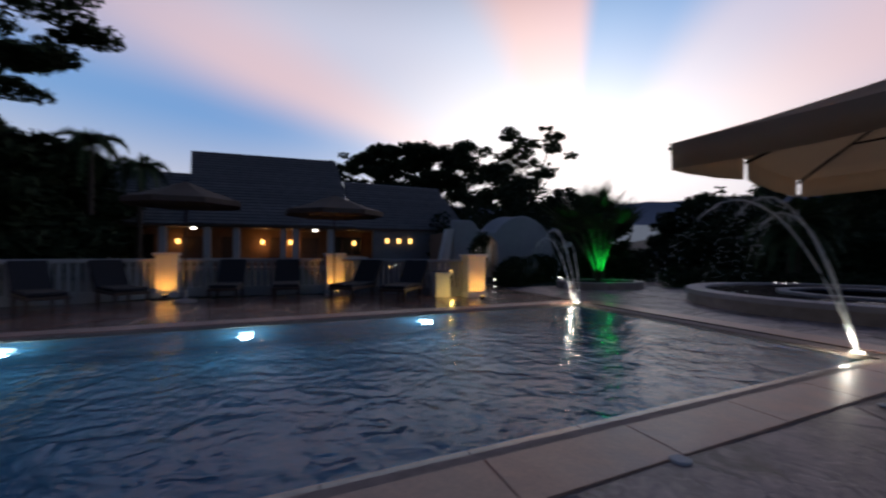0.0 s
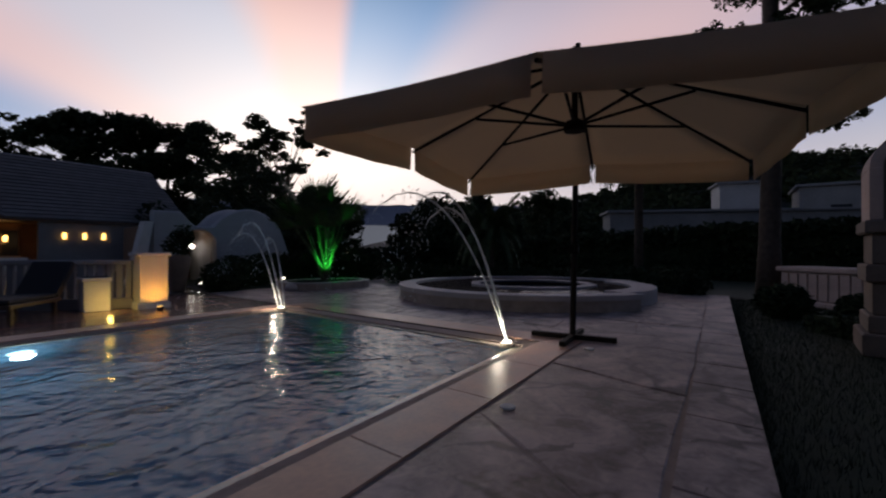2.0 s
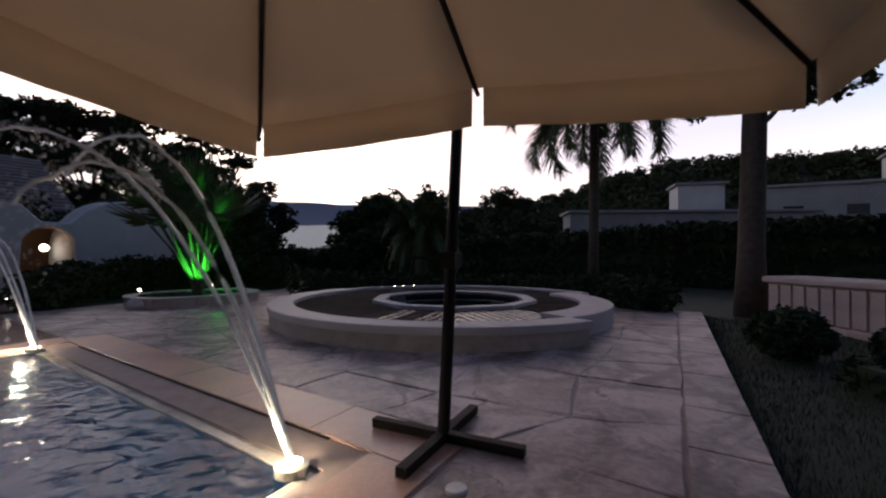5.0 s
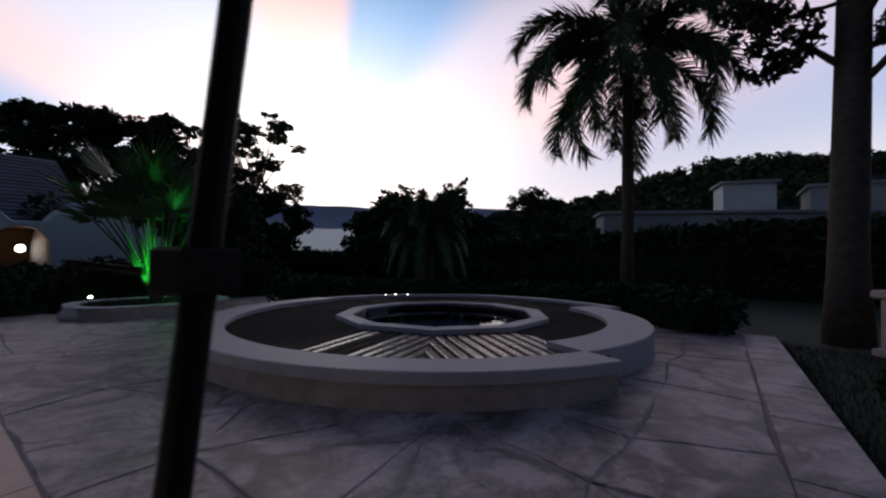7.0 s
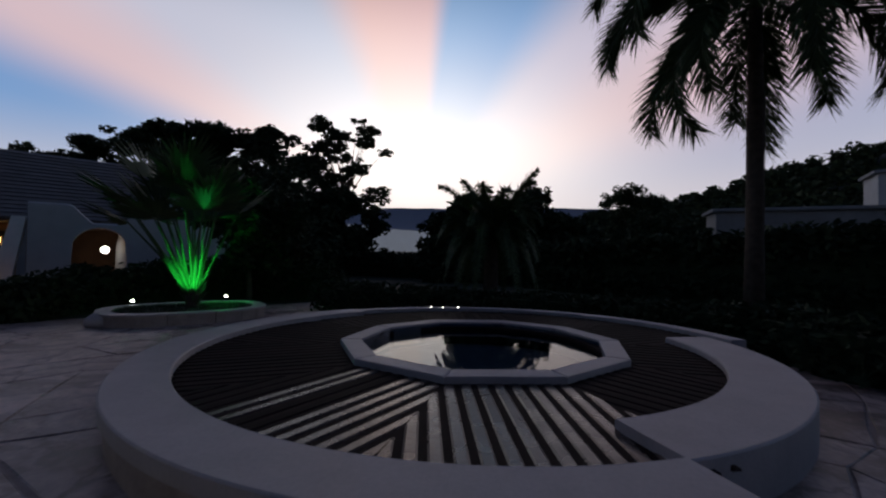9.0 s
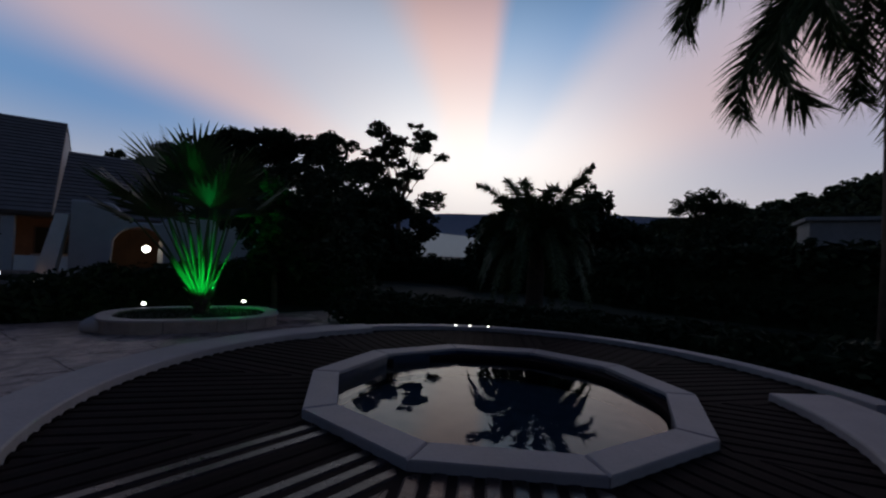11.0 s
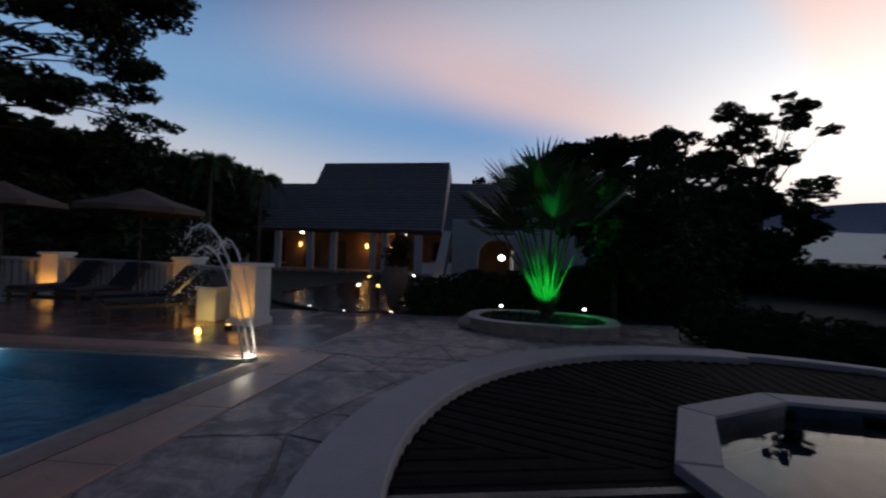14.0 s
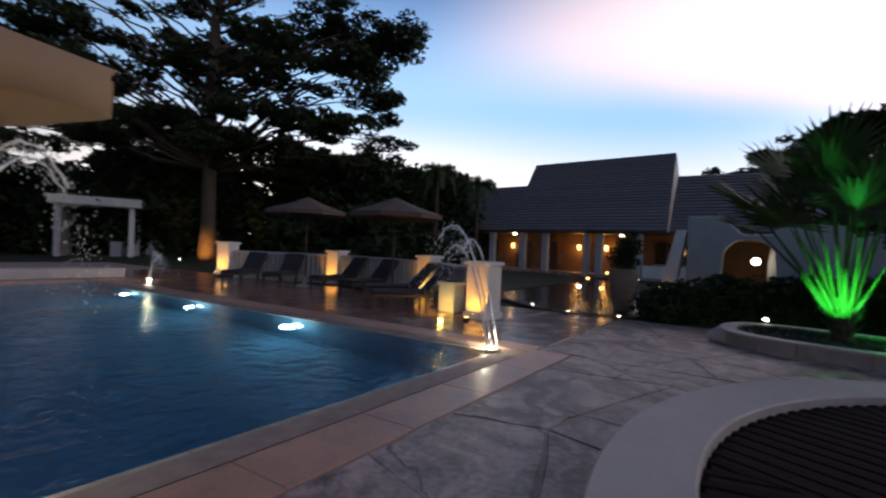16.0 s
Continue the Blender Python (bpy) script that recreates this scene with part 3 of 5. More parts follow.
# ---- cantilever umbrella over the walk ----
def umbrella():
    C = Vector((-0.78, -0.83, 0))
    ang = 76.9 - 90
    u = thing("cantilever_umbrella", pose(C.x, C.y, 0, 0, 0, ang), "large square beige cantilever umbrella on dark cross base", "umbrella")
    inv = u.matrix_world.inverted()
    H, ze, za = 1.76, 2.29, 3.0
    tips = []
    for k in range(8):
        x, y = [(-1, -1), (0, -1), (1, -1), (1, 0), (1, 1), (0, 1), (-1, 1), (-1, 0)][k]
        tips.append(Vector((x * H - 0.01, y * H + 0.13, ze if x and y else ze + 0.08)))
    can = Mesh()
    apex = Vector((0, 0, za))
    NS = 6
    for k in range(8):
        p, q = tips[k], tips[(k + 1) % 8]
        vs, fs = [], []
        for i in range(NS + 1):
            for j in range(NS + 1):
                f = i / NS
                e = p.lerp(q, j / NS)
                v = apex.lerp(e, f)
                v.z -= 0.02 * math.sin(math.pi * j / NS) * f + 0.04 * math.sin(math.pi * f)
                vs.append(v)
        for i in range(NS):
            for j in range(NS):
                a = i * (NS + 1) + j
                fs.append((a, a + 1, a + NS + 2, a + NS + 1))
        can.add(vs, fs)
    cm = part("canopy", can, M_CANVAS, u, "stretched beige canvas canopy", smooth=True)
    cm.modifiers.new("thick", "SOLIDIFY").thickness = 0.006
    for k in range(8):
        p, q = tips[k], tips[(k + 1) % 8]
        val = Mesh()
        n = 10
        vs, fs = [], []
        for j in range(n + 1):
            f = 0.02 + 0.96 * j / n
            e = p.lerp(q, f)
            e.z -= 0.02 * math.sin(math.pi * f)
            out = Vector((e.x, e.y, 0)).normalized() * 0.012 * math.sin(j * 1.7 + k)
            vs += [e, e + out + Vector((0, 0, -0.25))]
        for j in range(n):
            fs.append((2 * j, 2 * j + 2, 2 * j + 3, 2 * j + 1))
        val.add(vs, fs)
        vo = part("valance", val, M_CANVAS, u, smooth=True)
        vo.modifiers.new("thick", "SOLIDIFY").thickness = 0.005
        rib = Mesh().tube([Vector((0, 0, za - 0.05)), tips[k] + Vector((0, 0, -0.05))], 0.016, 6)
        r = part("rib", rib, M_FRAME, u)
        mid = apex.lerp(tips[k], 0.56) + Vector((0, 0, -0.07))
        part("strut", Mesh().tube([Vector((0, 0, 2.37)), mid], 0.014, 6), M_FRAME, r)
    part("hub", Mesh().lathe([(0.03, 2.3), (0.1, 2.32), (0.1, 2.4), (0.03, 2.44)], 12), M_FRAME, u)
    part("mast", Mesh().tube([(0, 0, 2.35), (0, 0, 3.05)], 0.028, 8), M_FRAME, u)
    B = inv @ Vector((-0.6, 1.2, 0))
    lean = (inv.to_3x3() @ Vector((0.03, 0.115, 1)))
    top = B + lean * 4.3
    part("pole", Mesh().tube([B + Vector((0, 0, 0.06)), B + lean * 2.0, top], [0.043, 0.043, 0.04], 10), M_FRAME, u)
    part("arm", Mesh().tube([B + lean * 3.7, apex.lerp(B + lean * 3.7, 0.5) + Vector((0, 0, 0.12)), apex + Vector((0, 0, 0.08))], 0.035, 8), M_FRAME, u)
    cb = B + lean * 1.25
    crank = part("crank_box", Mesh().box(cb.x - 0.06, cb.y - 0.1, cb.z - 0.06, cb.x + 0.06, cb.y + 0.07, cb.z + 0.06, 0.01), M_FRAME, u)
    part("crank_handle", Mesh().tube([cb + Vector((-0.05, -0.12, 0.0)), cb + Vector((-0.2, -0.2, 0.02)), cb + Vector((-0.22, -0.22, -0.1))], 0.011, 6), M_FRAME, crank)
    for k in range(4):
        a = radians(-19 - ang + 90 * k)
        d = Vector((math.cos(a), math.sin(a), 0))
        s_ = Vector((-d.y, d.x, 0)) * 0.035
        c0, c1 = B + d * 0.03, B + d * 0.57
        part("foot", Mesh().add([c + e + Vector((0, 0, z)) for z in (0.012, 0.075) for c, e in ((c0, s_), (c1, s_), (c1, -s_), (c0, -s_))],
                                [(3, 2, 1, 0), (4, 5, 6, 7)] + [(j, (j + 1) % 4, 4 + (j + 1) % 4, 4 + j) for j in range(4)]), M_FRAME, u)


umbrella()


# ---- fountain jets at the pool corners ----
def fountain(p, aims, seed, apart=0.0):
    f = thing("pool_fountain", pose(p.x, p.y, 0.006), "arching white water jets rising from a lit nozzle", "fountain", "pool corner fountains")
    rnd = random.Random(seed)
    part("nozzle", Mesh().lathe([(0.1, -0.04), (0.1, 0.012), (0.07, 0.02)], 16), M_LEDGE, f)
    part("lens", Mesh().lathe([(0.06, 0.03), (0.05, 0.036)], 14), M_LAMP, f, "bright white lamp lens")
    for num, (ax, ay, hgt) in enumerate(aims):
        pts, rad = [], []
        foot = N2 * (num - 1) * apart
        n = 26
        for i in range(n + 1):
            k = i / n * 1.35
            z = hgt * (1 - (1 - k) ** 2)
            w = 0.02 * max(0, k - 0.4)
            pts.append(foot + Vector((ax * k * 0.5, ay * k * 0.5, 0.02 + z)) + Vector((rnd.uniform(-w, w), rnd.uniform(-w, w), rnd.uniform(-w, w))))
            rad.append(0.014 + 0.006 * rnd.random() - 0.008 * min(1, k))
        part("water_jet", Mesh().tube(pts, rad, 6), M_JET, f, smooth=True)
        dr = Mesh()
        for _ in range(240):
            k = rnd.uniform(0.75, 1.75)
            z = hgt * (1 - (1 - k) ** 2)
            s = 0.05 + 0.16 * (k - 0.7)
            c = Vector((ax * k * 0.5 + rnd.gauss(0, s * 0.5), ay * k * 0.5 + rnd.gauss(0, s * 0.5), z + rnd.gauss(0, s * 0.4)))
            if c.z < 0:
                continue
            r = rnd.uniform(0.0015, 0.006)
            dr.add([c + Vector((r, 0, 0)), c + Vector((-r, 0, 0)), c + Vector((0, r, 0)), c + Vector((0, -r, 0)), c + Vector((0, 0, r * 3.2)), c + Vector((0, 0, -r * 3.2))],
                   [(0, 2, 4), (2, 1, 4), (1, 3, 4), (3, 0, 4), (2, 0, 5), (1, 2, 5), (3, 1, 5), (0, 3, 5)])
        tagged(part("spray", dr, M_JET, f), kind="stuff")
    lamp("fountain_light", "POINT", pose(p.x - 0.12, p.y - 0.1, 0.16), 8, (1.0, 0.95, 0.82), 0.05)


fountain(Vector((-1.469, 0.73, 0)), [(-2.3, -1.15, 1.9), (-1.75, -0.5, 1.95), (-1.35, -1.25, 1.7)], 1)
fountain(Vector((-6.286, 3.287, 0)), [(-0.95, -0.95, 1.55), (-0.5, -1.35, 1.75), (-0.05, -1.0, 1.45)], 2, 0.13)
fountain(Vector((-12.2, -7.9, 0)), [(0.6, 0.9, 0.9), (0.3, 0.9, 0.8), (-0.3, 0.3, 0.7)], 3)


# ---- lantern pillars and low white rail in an arc behind the loungers ----
PILLARS = [Vector((-9.2, 2.95, 0)), Vector((-13.1, 1.0, 0)), Vector((-15.3, -2.9, 0)), Vector((-14.9, -7.1, 0.15))]


def pillar():
    p = thing("lantern_pillar", pose(0, 0, 0), "white stucco pillar glowing amber from an uplight at its foot", "pillar", "terrace pillars")
    part("plinth", Mesh().box(-0.3, -0.3, -0.05, 0.3, 0.3, 0.12, 0.012), M_WHITE, p)
    part("shaft", Mesh().box(-0.26, -0.26, 0.12, 0.26, 0.26, 1.1, 0.012), M_WHITE, p)
    part("cap", Mesh().box(-0.31, -0.31, 1.1, 0.31, 0.31, 1.18, 0.015), M_WHITE, p)
    up = part("uplight", Mesh().lathe([(0.06, 0.0), (0.07, 0.05), (0.05, 0.07)], 12), M_FRAME, p, at=pose(0.62, 0, 0.0))
    part("lens", Mesh().lathe([(0.045, 0.07), (0.035, 0.076)], 12), M_WARM, up)
    return p


for i, v in enumerate(PILLARS):
    turn = [ROT, ROT, ROT + 8, ROT + 22][i]
    if i == 0:
        proto = pillar()
        proto.matrix_world = pose(v.x, v.y, v.z, 0, 0, turn)
    else:
        copy_thing(proto, pose(v.x, v.y, v.z, 0, 0, turn))
    d = Vector((math.cos(radians(turn)), math.sin(radians(turn)), 0))
    q = v + d * 0.62
    lamp("pillar_uplight", "SPOT", look((q.x, q.y, v.z + 0.08), v + d * 0.26 + Vector((0, 0, 0.5)), 0), 32, (1.0, 0.43, 0.07), 0.03, 96)


def rail(p, q, hgt=1.02):
    d = q - p
    L = d.length
    ang = math.degrees(math.atan2(d.y, d.x))
    r = thing("terrace_rail", pose(p.x, p.y, p.z, 0, 0, ang), "low white plastered rail with upright slats", "railing", "terrace rails")
    part("kerb", Mesh().box(0.3, -0.09, -0.05, L - 0.3, 0.09, 0.22, 0.01), M_WALLFAR, r)
    part("handrail", Mesh().box(0.3, -0.1, hgt - 0.1, L - 0.3, 0.1, hgt, 0.015), M_WALLFAR, r)
    n = int((L - 0.6) / 0.17)
    sl = Mesh().box(-0.055, -0.045, 0.22, 0.055, 0.045, hgt - 0.1, 0.01).data("slat", M_WALLFAR)
    for k in range(n):
        part("slat", sl, None, r, at=pose(0.3 + (k + 0.5) * (L - 0.6) / n, 0, 0))


for i in range(3):
    rail(PILLARS[i], PILLARS[i + 1])


# ---- foliage ----
def leaves(mesh, rnd, blobs, count, size, flat=1.0):
    tot = sum(r ** 2 for _, r in blobs)
    for c, r in blobs:
        n = max(6, int(count * r * r / tot))
        for _ in range(n):
            d = Vector((rnd.gauss(0, 1), rnd.gauss(0, 1), rnd.gauss(0, 1))).normalized() * r * rnd.uniform(0.45, 1.08)
            d.z *= flat
            p = Vector(c) + d
            a = Vector((rnd.gauss(0, 1), rnd.gauss(0, 1), rnd.gauss(0, 0.6))).normalized()
            b = a.cross(Vector((rnd.gauss(0, 1), rnd.gauss(0, 1), rnd.gauss(0, 1)))).normalized()
            s = size * rnd.uniform(0.6, 1.3)
            mesh.add([p - a * s, p + b * s * 0.42, p + a * s, p - b * s * 0.42], [(0, 1, 2, 3)])
    return mesh


def tree(name, base, label, height, blobs, leaf, count, trunk_r=0.3, seed=0, flat=0.6, split=0.4, category="tree", leafmat=None):
    """blobs: local centres and radii of the clumps that the limbs carry."""
    rnd = random.Random(seed)
    t = thing(name, pose(*base), label, category)
    fork = Vector((0, 0, height * split))
    wood = Mesh()
    wood.tube([(0, 0, -0.1), (0.02, 0.03, height * split * 0.15), fork * 0.6 + Vector((0.08, -0.05, 0)), fork], [trunk_r * 1.35, trunk_r, trunk_r * 0.85, trunk_r * 0.7], 12)
    part("trunk", wood, M_BARK, t, smooth=True)
    small = []
    for c, r in blobs:
        c = Vector(c)
        k = rnd.uniform(0.35, 0.6)
        reach = math.hypot(c.x, c.y)
        start = Vector((0.06, -0.03, min(height * split, max(height * 0.3, c.z - 0.5 * reach))))
        mid = start.lerp(c, k) + Vector((rnd.uniform(-0.3, 0.3), rnd.uniform(-0.3, 0.3), rnd.uniform(0, 0.4) + 0.1 * reach * rnd.uniform(0.2, 1.4)))
        late = mid.lerp(c, 0.55) + Vector((rnd.uniform(-0.25, 0.25), rnd.uniform(-0.25, 0.25), 0.04 * reach))
        part("limb", Mesh().tube([start, start.lerp(mid, 0.5) + Vector((0, 0, -0.03 * reach)), mid, late, c], [trunk_r * 0.3, trunk_r * 0.22, trunk_r * 0.16, trunk_r * 0.1, trunk_r * 0.04], 6), M_BARK, t, smooth=True)
        for _ in range(15):
            d = Vector((rnd.gauss(0, 1), rnd.gauss(0, 1), rnd.gauss(0, 0.5))).normalized() * r * rnd.uniform(0.3, 1.0)
            d.z *= flat
            small.append((c + d, r * rnd.uniform(0.2, 0.42)))
    part("crown", leaves(Mesh(), rnd, small, count, leaf, flat), leafmat or M_LEAF, t)
    return t


def hedge(name, line, height, depth, label, leaf, count, seed, z0=-0.06):
    rnd = random.Random(seed)
    m = Mesh()
    core = Mesh()
    for (x0, y0, h0), (x1, y1, h1) in zip(line, line[1:]):
        d = Vector((x1 - x0, y1 - y0, 0))
        L = d.length
        nrm = Vector((-d.y, d.x, 0)).normalized() * depth * 0.3
        p, q = Vector((x0, y0, z0)), Vector((x1, y1, z0))
        core.add([p + nrm, q + nrm, q - nrm, p - nrm] + [v + Vector((0, 0, h * 0.72 - z0)) for v, h in ((p + nrm, h0), (q + nrm, h1), (q - nrm, h1), (p - nrm, h0))],
                 [(4, 5, 6, 7)] + [(j, (j + 1) % 4, 4 + (j + 1) % 4, 4 + j) for j in range(4)])
        k = max(1, int(L / (depth * 0.5)))
        for i in range(k + 1):
            f = i / k
            h = h0 + (h1 - h0) * f
            lv = max(1, int(h / (depth * 0.55)))
            for j in range(lv):
                c = p.lerp(q, f) + Vector((rnd.uniform(-0.1, 0.1), rnd.uniform(-0.1, 0.1), (j + 0.5) * h / lv))
                leaves(m, rnd, [(c, depth * 0.55)], max(10, int(count * depth)), leaf, min(1.0, h / lv / depth * 1.1))
    ob = thing(name, pose(0, 0, 0), label, "hedge")
    part("core", core, M_LEAF, ob)
    tagged(part("foliage", m, M_LEAF, ob), kind="stuff")
    return ob


def frond(mesh, root, az, length, rise, droop, leaflet, rnd, n=38, up=0.12, wide=0.026):
    """One feather leaf: a bent rib and leaflets on both sides. Returns the rib's points."""
    d = Vector((math.cos(az), math.sin(az), 0))
    side = Vector((-d.y, d.x, 0))
    pts = []
    for i in range(n + 1):
        k = i / n
        pts.append(Vector(root) + d * length * (k - 0.18 * k ** 3) + Vector((0, 0, rise * k - droop * k ** 2.2)))
    mesh.tube(pts, [0.022 * (1 - 0.85 * i / n) for i in range(n + 1)], 5)
    for i in range(2, n + 1):
        k = i / n
        t = (pts[i] - pts[i - 1]).normalized()
        l = leaflet * (0.45 + 0.75 * math.sin(math.pi * min(1, k * 0.9 + 0.1))) * rnd.uniform(0.85, 1.1)
        for s in (-1, 1, -0.6, 0.6):
            tip = pts[i] + side * s * l * 0.72 + t * l * 0.5 + Vector((0, 0, l * (rnd.uniform(-0.6, -0.1) if abs(s) == 1 else rnd.uniform(0.0, 0.5)) + up * l))
            w = t * wide
            mid = pts[i].lerp(tip, 0.5) + Vector((0, 0, l * 0.08))
            mesh.add([pts[i] - w, pts[i] + w, mid + w * 0.9, tip, mid - w * 0.9], [(0, 1, 2, 3, 4)])
    return pts


def plume(mesh, root, az, length, lift, curl, leaflet, rnd, n=56):
    """A foxtail frond: the rib arches over and leaflets stand round it on all sides."""
    d = Vector((math.cos(az), math.sin(az), 0))
    side = Vector((-d.y, d.x, 0))
    p, a, pts = Vector(root), lift, []
    for i in range(n + 1):
        pts.append(p.copy())
        p = p + (d * math.cos(a) + Vector((0, 0, math.sin(a)))) * (length / n)
        a -= curl / n * (0.35 + 1.3 * i / n)
    mesh.tube(pts, [0.026 * (1 - 0.85 * i / n) for i in range(n + 1)], 5)
    for i in range(8, n + 1):
        k = i / n
        t = (pts[i] - pts[i - 1]).normalized()
        up = t.cross(side).normalized()
        l = leaflet * (0.5 + 0.6 * math.sin(math.pi * min(1, 0.15 + 0.8 * k)))
        for j in range(6):
            b = j * 1.05 + rnd.uniform(-0.5, 0.5)
            o = side * math.cos(b) + up * math.sin(b) * 0.75
            tip = pts[i] + o * l * rnd.uniform(0.5, 0.75) + t * l * rnd.uniform(0.55, 0.9) + Vector((0, 0, -0.18 * l))
            w = t * 0.026
            m = pts[i].lerp(tip, 0.5) + Vector((0, 0, 0.05 * l))
            mesh.add([pts[i] - w, pts[i] + w, m + w * 0.9, tip, m - w * 0.9], [(0, 1, 2, 3, 4)])


def feather_palm(name, base, trunk_h, label, length, count, rise, droop, leaflet, seed, r=0.15, bulge=0.0, foxtail=False):
    rnd = random.Random(seed)
    t = thing(name, pose(*base), label, "palm tree")
    pts = [(0, 0, -0.1), (0.02, 0, trunk_h * 0.3), (0.03, 0.02, trunk_h * 0.7), (0.02, 0.02, trunk_h)]
    part("trunk", Mesh().tube(pts, [r * 1.35, r * 1.05, r * (1 + bulge), r * 0.75], 12), M_BARK, t, smooth=True)
    if trunk_h > 3:
        part("crownshaft", Mesh().tube([(0.02, 0.02, trunk_h - 0.02), (0.02, 0.02, trunk_h + 0.45)], [r * 0.8, r * 0.4], 10), M_PALM, t, smooth=True)
    for i in range(count):
        m = Mesh()
        k = i / count
        az, z = 2.399963 * i + rnd.uniform(-0.2, 0.2), trunk_h + 0.2 * rnd.random()
        if foxtail:
            plume(m, (0.02, 0.02, z + 0.3 * (1 - k)), az, length * rnd.uniform(0.88, 1.1), 1.3 - 1.6 * k + rnd.uniform(-0.1, 0.1), rise + droop * rnd.random(), leaflet, rnd)
        else:
            frond(m, (0.02, 0.02, z), az, length * rnd.uniform(0.85, 1.1), rise * (1.25 - k) * rnd.uniform(0.85, 1.1), droop * (0.6 + 0.8 * k), leaflet, rnd)
        part("frond", m, M_PALM, t)
    return t


# the royal palm on the lawn, the leafy tree beside it and the date palm behind the spa
feather_palm("foxtail_palm", (2.7, 11.6, -0.06), 6.0, "tall palm with full arching foxtail fronds on the lawn", 3.2, 26, 1.9, 0.7, 0.74, 5, 0.14, foxtail=True)
tree("broadleaf_tree", (5.2, 8.15, -0.06), "thick-trunked tree with hanging dark foliage", 13.0,
     [((-0.85, 0.25, 5.3), 0.75), ((-0.8, 0.2, 4.7), 0.5), ((0.95, -0.5, 5.0), 0.7), ((0.9, -0.6, 4.5), 0.45), ((0.6, 0.8, 9.6), 1.5), ((-0.3, 1.0, 10.5), 1.5), ((1.3, -0.6, 8.2), 1.3), ((-0.6, -1.5, 6.4), 0.7), ((0.7, -1.3, 5.6), 0.8), ((-1.0, 0.6, 7.4), 0.9)], 0.085, 22000, 0.25, 8, 0.95, 0.72)
feather_palm("date_palm", (-2.85, 13.8, -0.06), 1.9, "short bushy date palm behind the round spa", 1.75, 44, 2.1, 1.75, 0.3, 9, 0.2)


# ---- the fan palm in its bed, lit green ----
def fan_palm():
    rnd = random.Random(12)
    t = thing("fan_palm", pose(-8.06, 8.85, 0.2), "fan palm with stiff stalks floodlit bright green", "palm tree")
    part("trunk", Mesh().tube([(0, 0, -0.05), (0.02, 0, 0.2), (0, 0, 0.5)], [0.13, 0.15, 0.09], 12), M_BARK, t)
    for i in range(34):
        az, z0 = 2.399963 * i, 0.06 + 0.5 * i / 34
        d = Vector((math.cos(az), math.sin(az), 0))
        s_ = Vector((-d.y, d.x, 0)) * rnd.uniform(0.03, 0.05)
        a, l = d * 0.1 + Vector((0, 0, z0)), rnd.uniform(0.14, 0.3)
        e = a + d * l * rnd.uniform(0.5, 1.0) + Vector((0, 0, l))
        part("leaf_base", Mesh().add([a + s_, a - s_, e - s_ * 0.4, e + s_ * 0.4, a + d * 0.04 + Vector((0, 0, -0.02))], [(0, 1, 2, 3), (1, 0, 4), (0, 3, 4), (2, 1, 4), (3, 2, 4)]), M_PALM, t)
    for i in range(22):
        m = Mesh()
        az = 2.399963 * i + rnd.uniform(-0.4, 0.4)
        k = i / 22
        d = Vector((math.cos(az), math.sin(az), 0))
        tilt = (0.08 + 0.56 * k) * rnd.uniform(0.75, 1.2)
        length = rnd.uniform(1.9, 2.75) - 0.5 * k
        ax = (d * math.sin(tilt) + Vector((-0.1, -0.08, math.cos(tilt)))).normalized()
        side = ax.cross(Vector((0, 0, 1))).normalized() if ax.z < 0.98 else Vector((-d.y, d.x, 0))
        a = Vector((0, 0, 0.28)) + d * 0.07
        b = a + ax * length
        mid = a.lerp(b, 0.5) + Vector((rnd.uniform(-0.04, 0.04), rnd.uniform(-0.04, 0.04), 0.06 * k))
        w0 = rnd.uniform(0.024, 0.046)
        m.tube([a, mid, b], [w0, w0 * 0.6, w0 * 0.35], 6)
        nrm = side.cross(ax).normalized()
        ax2 = (ax + Vector((0, 0, -0.45 * k)) + d * 0.35).normalized()
        n, span, size = 22, rnd.uniform(1.2, 1.7), rnd.uniform(0.95, 1.25)
        for j in range(n):
            f = (j / (n - 1) - 0.5) * 2
            dr = (ax2 * math.cos(f * span) + side * math.sin(f * span) + nrm * 0.16 * (1 - abs(f))).normalized()
            l = size * (1.0 - 0.3 * abs(f)) * rnd.uniform(0.85, 1.1)
            e = b + dr * l + Vector((0, 0, -0.1 * l * rnd.uniform(0.2, 1.6)))
            w = dr.cross(nrm).normalized() * 0.045
            q, q2 = b.lerp(e, 0.35), b.lerp(e, 0.7)
            m.add([b, q + w, q2 + w * 0.6, e, q2 - w * 0.6, q - w], [(0, 1, 2, 3, 4, 5)])
        part("fan_leaf", m, M_PALM, t)


fan_palm()


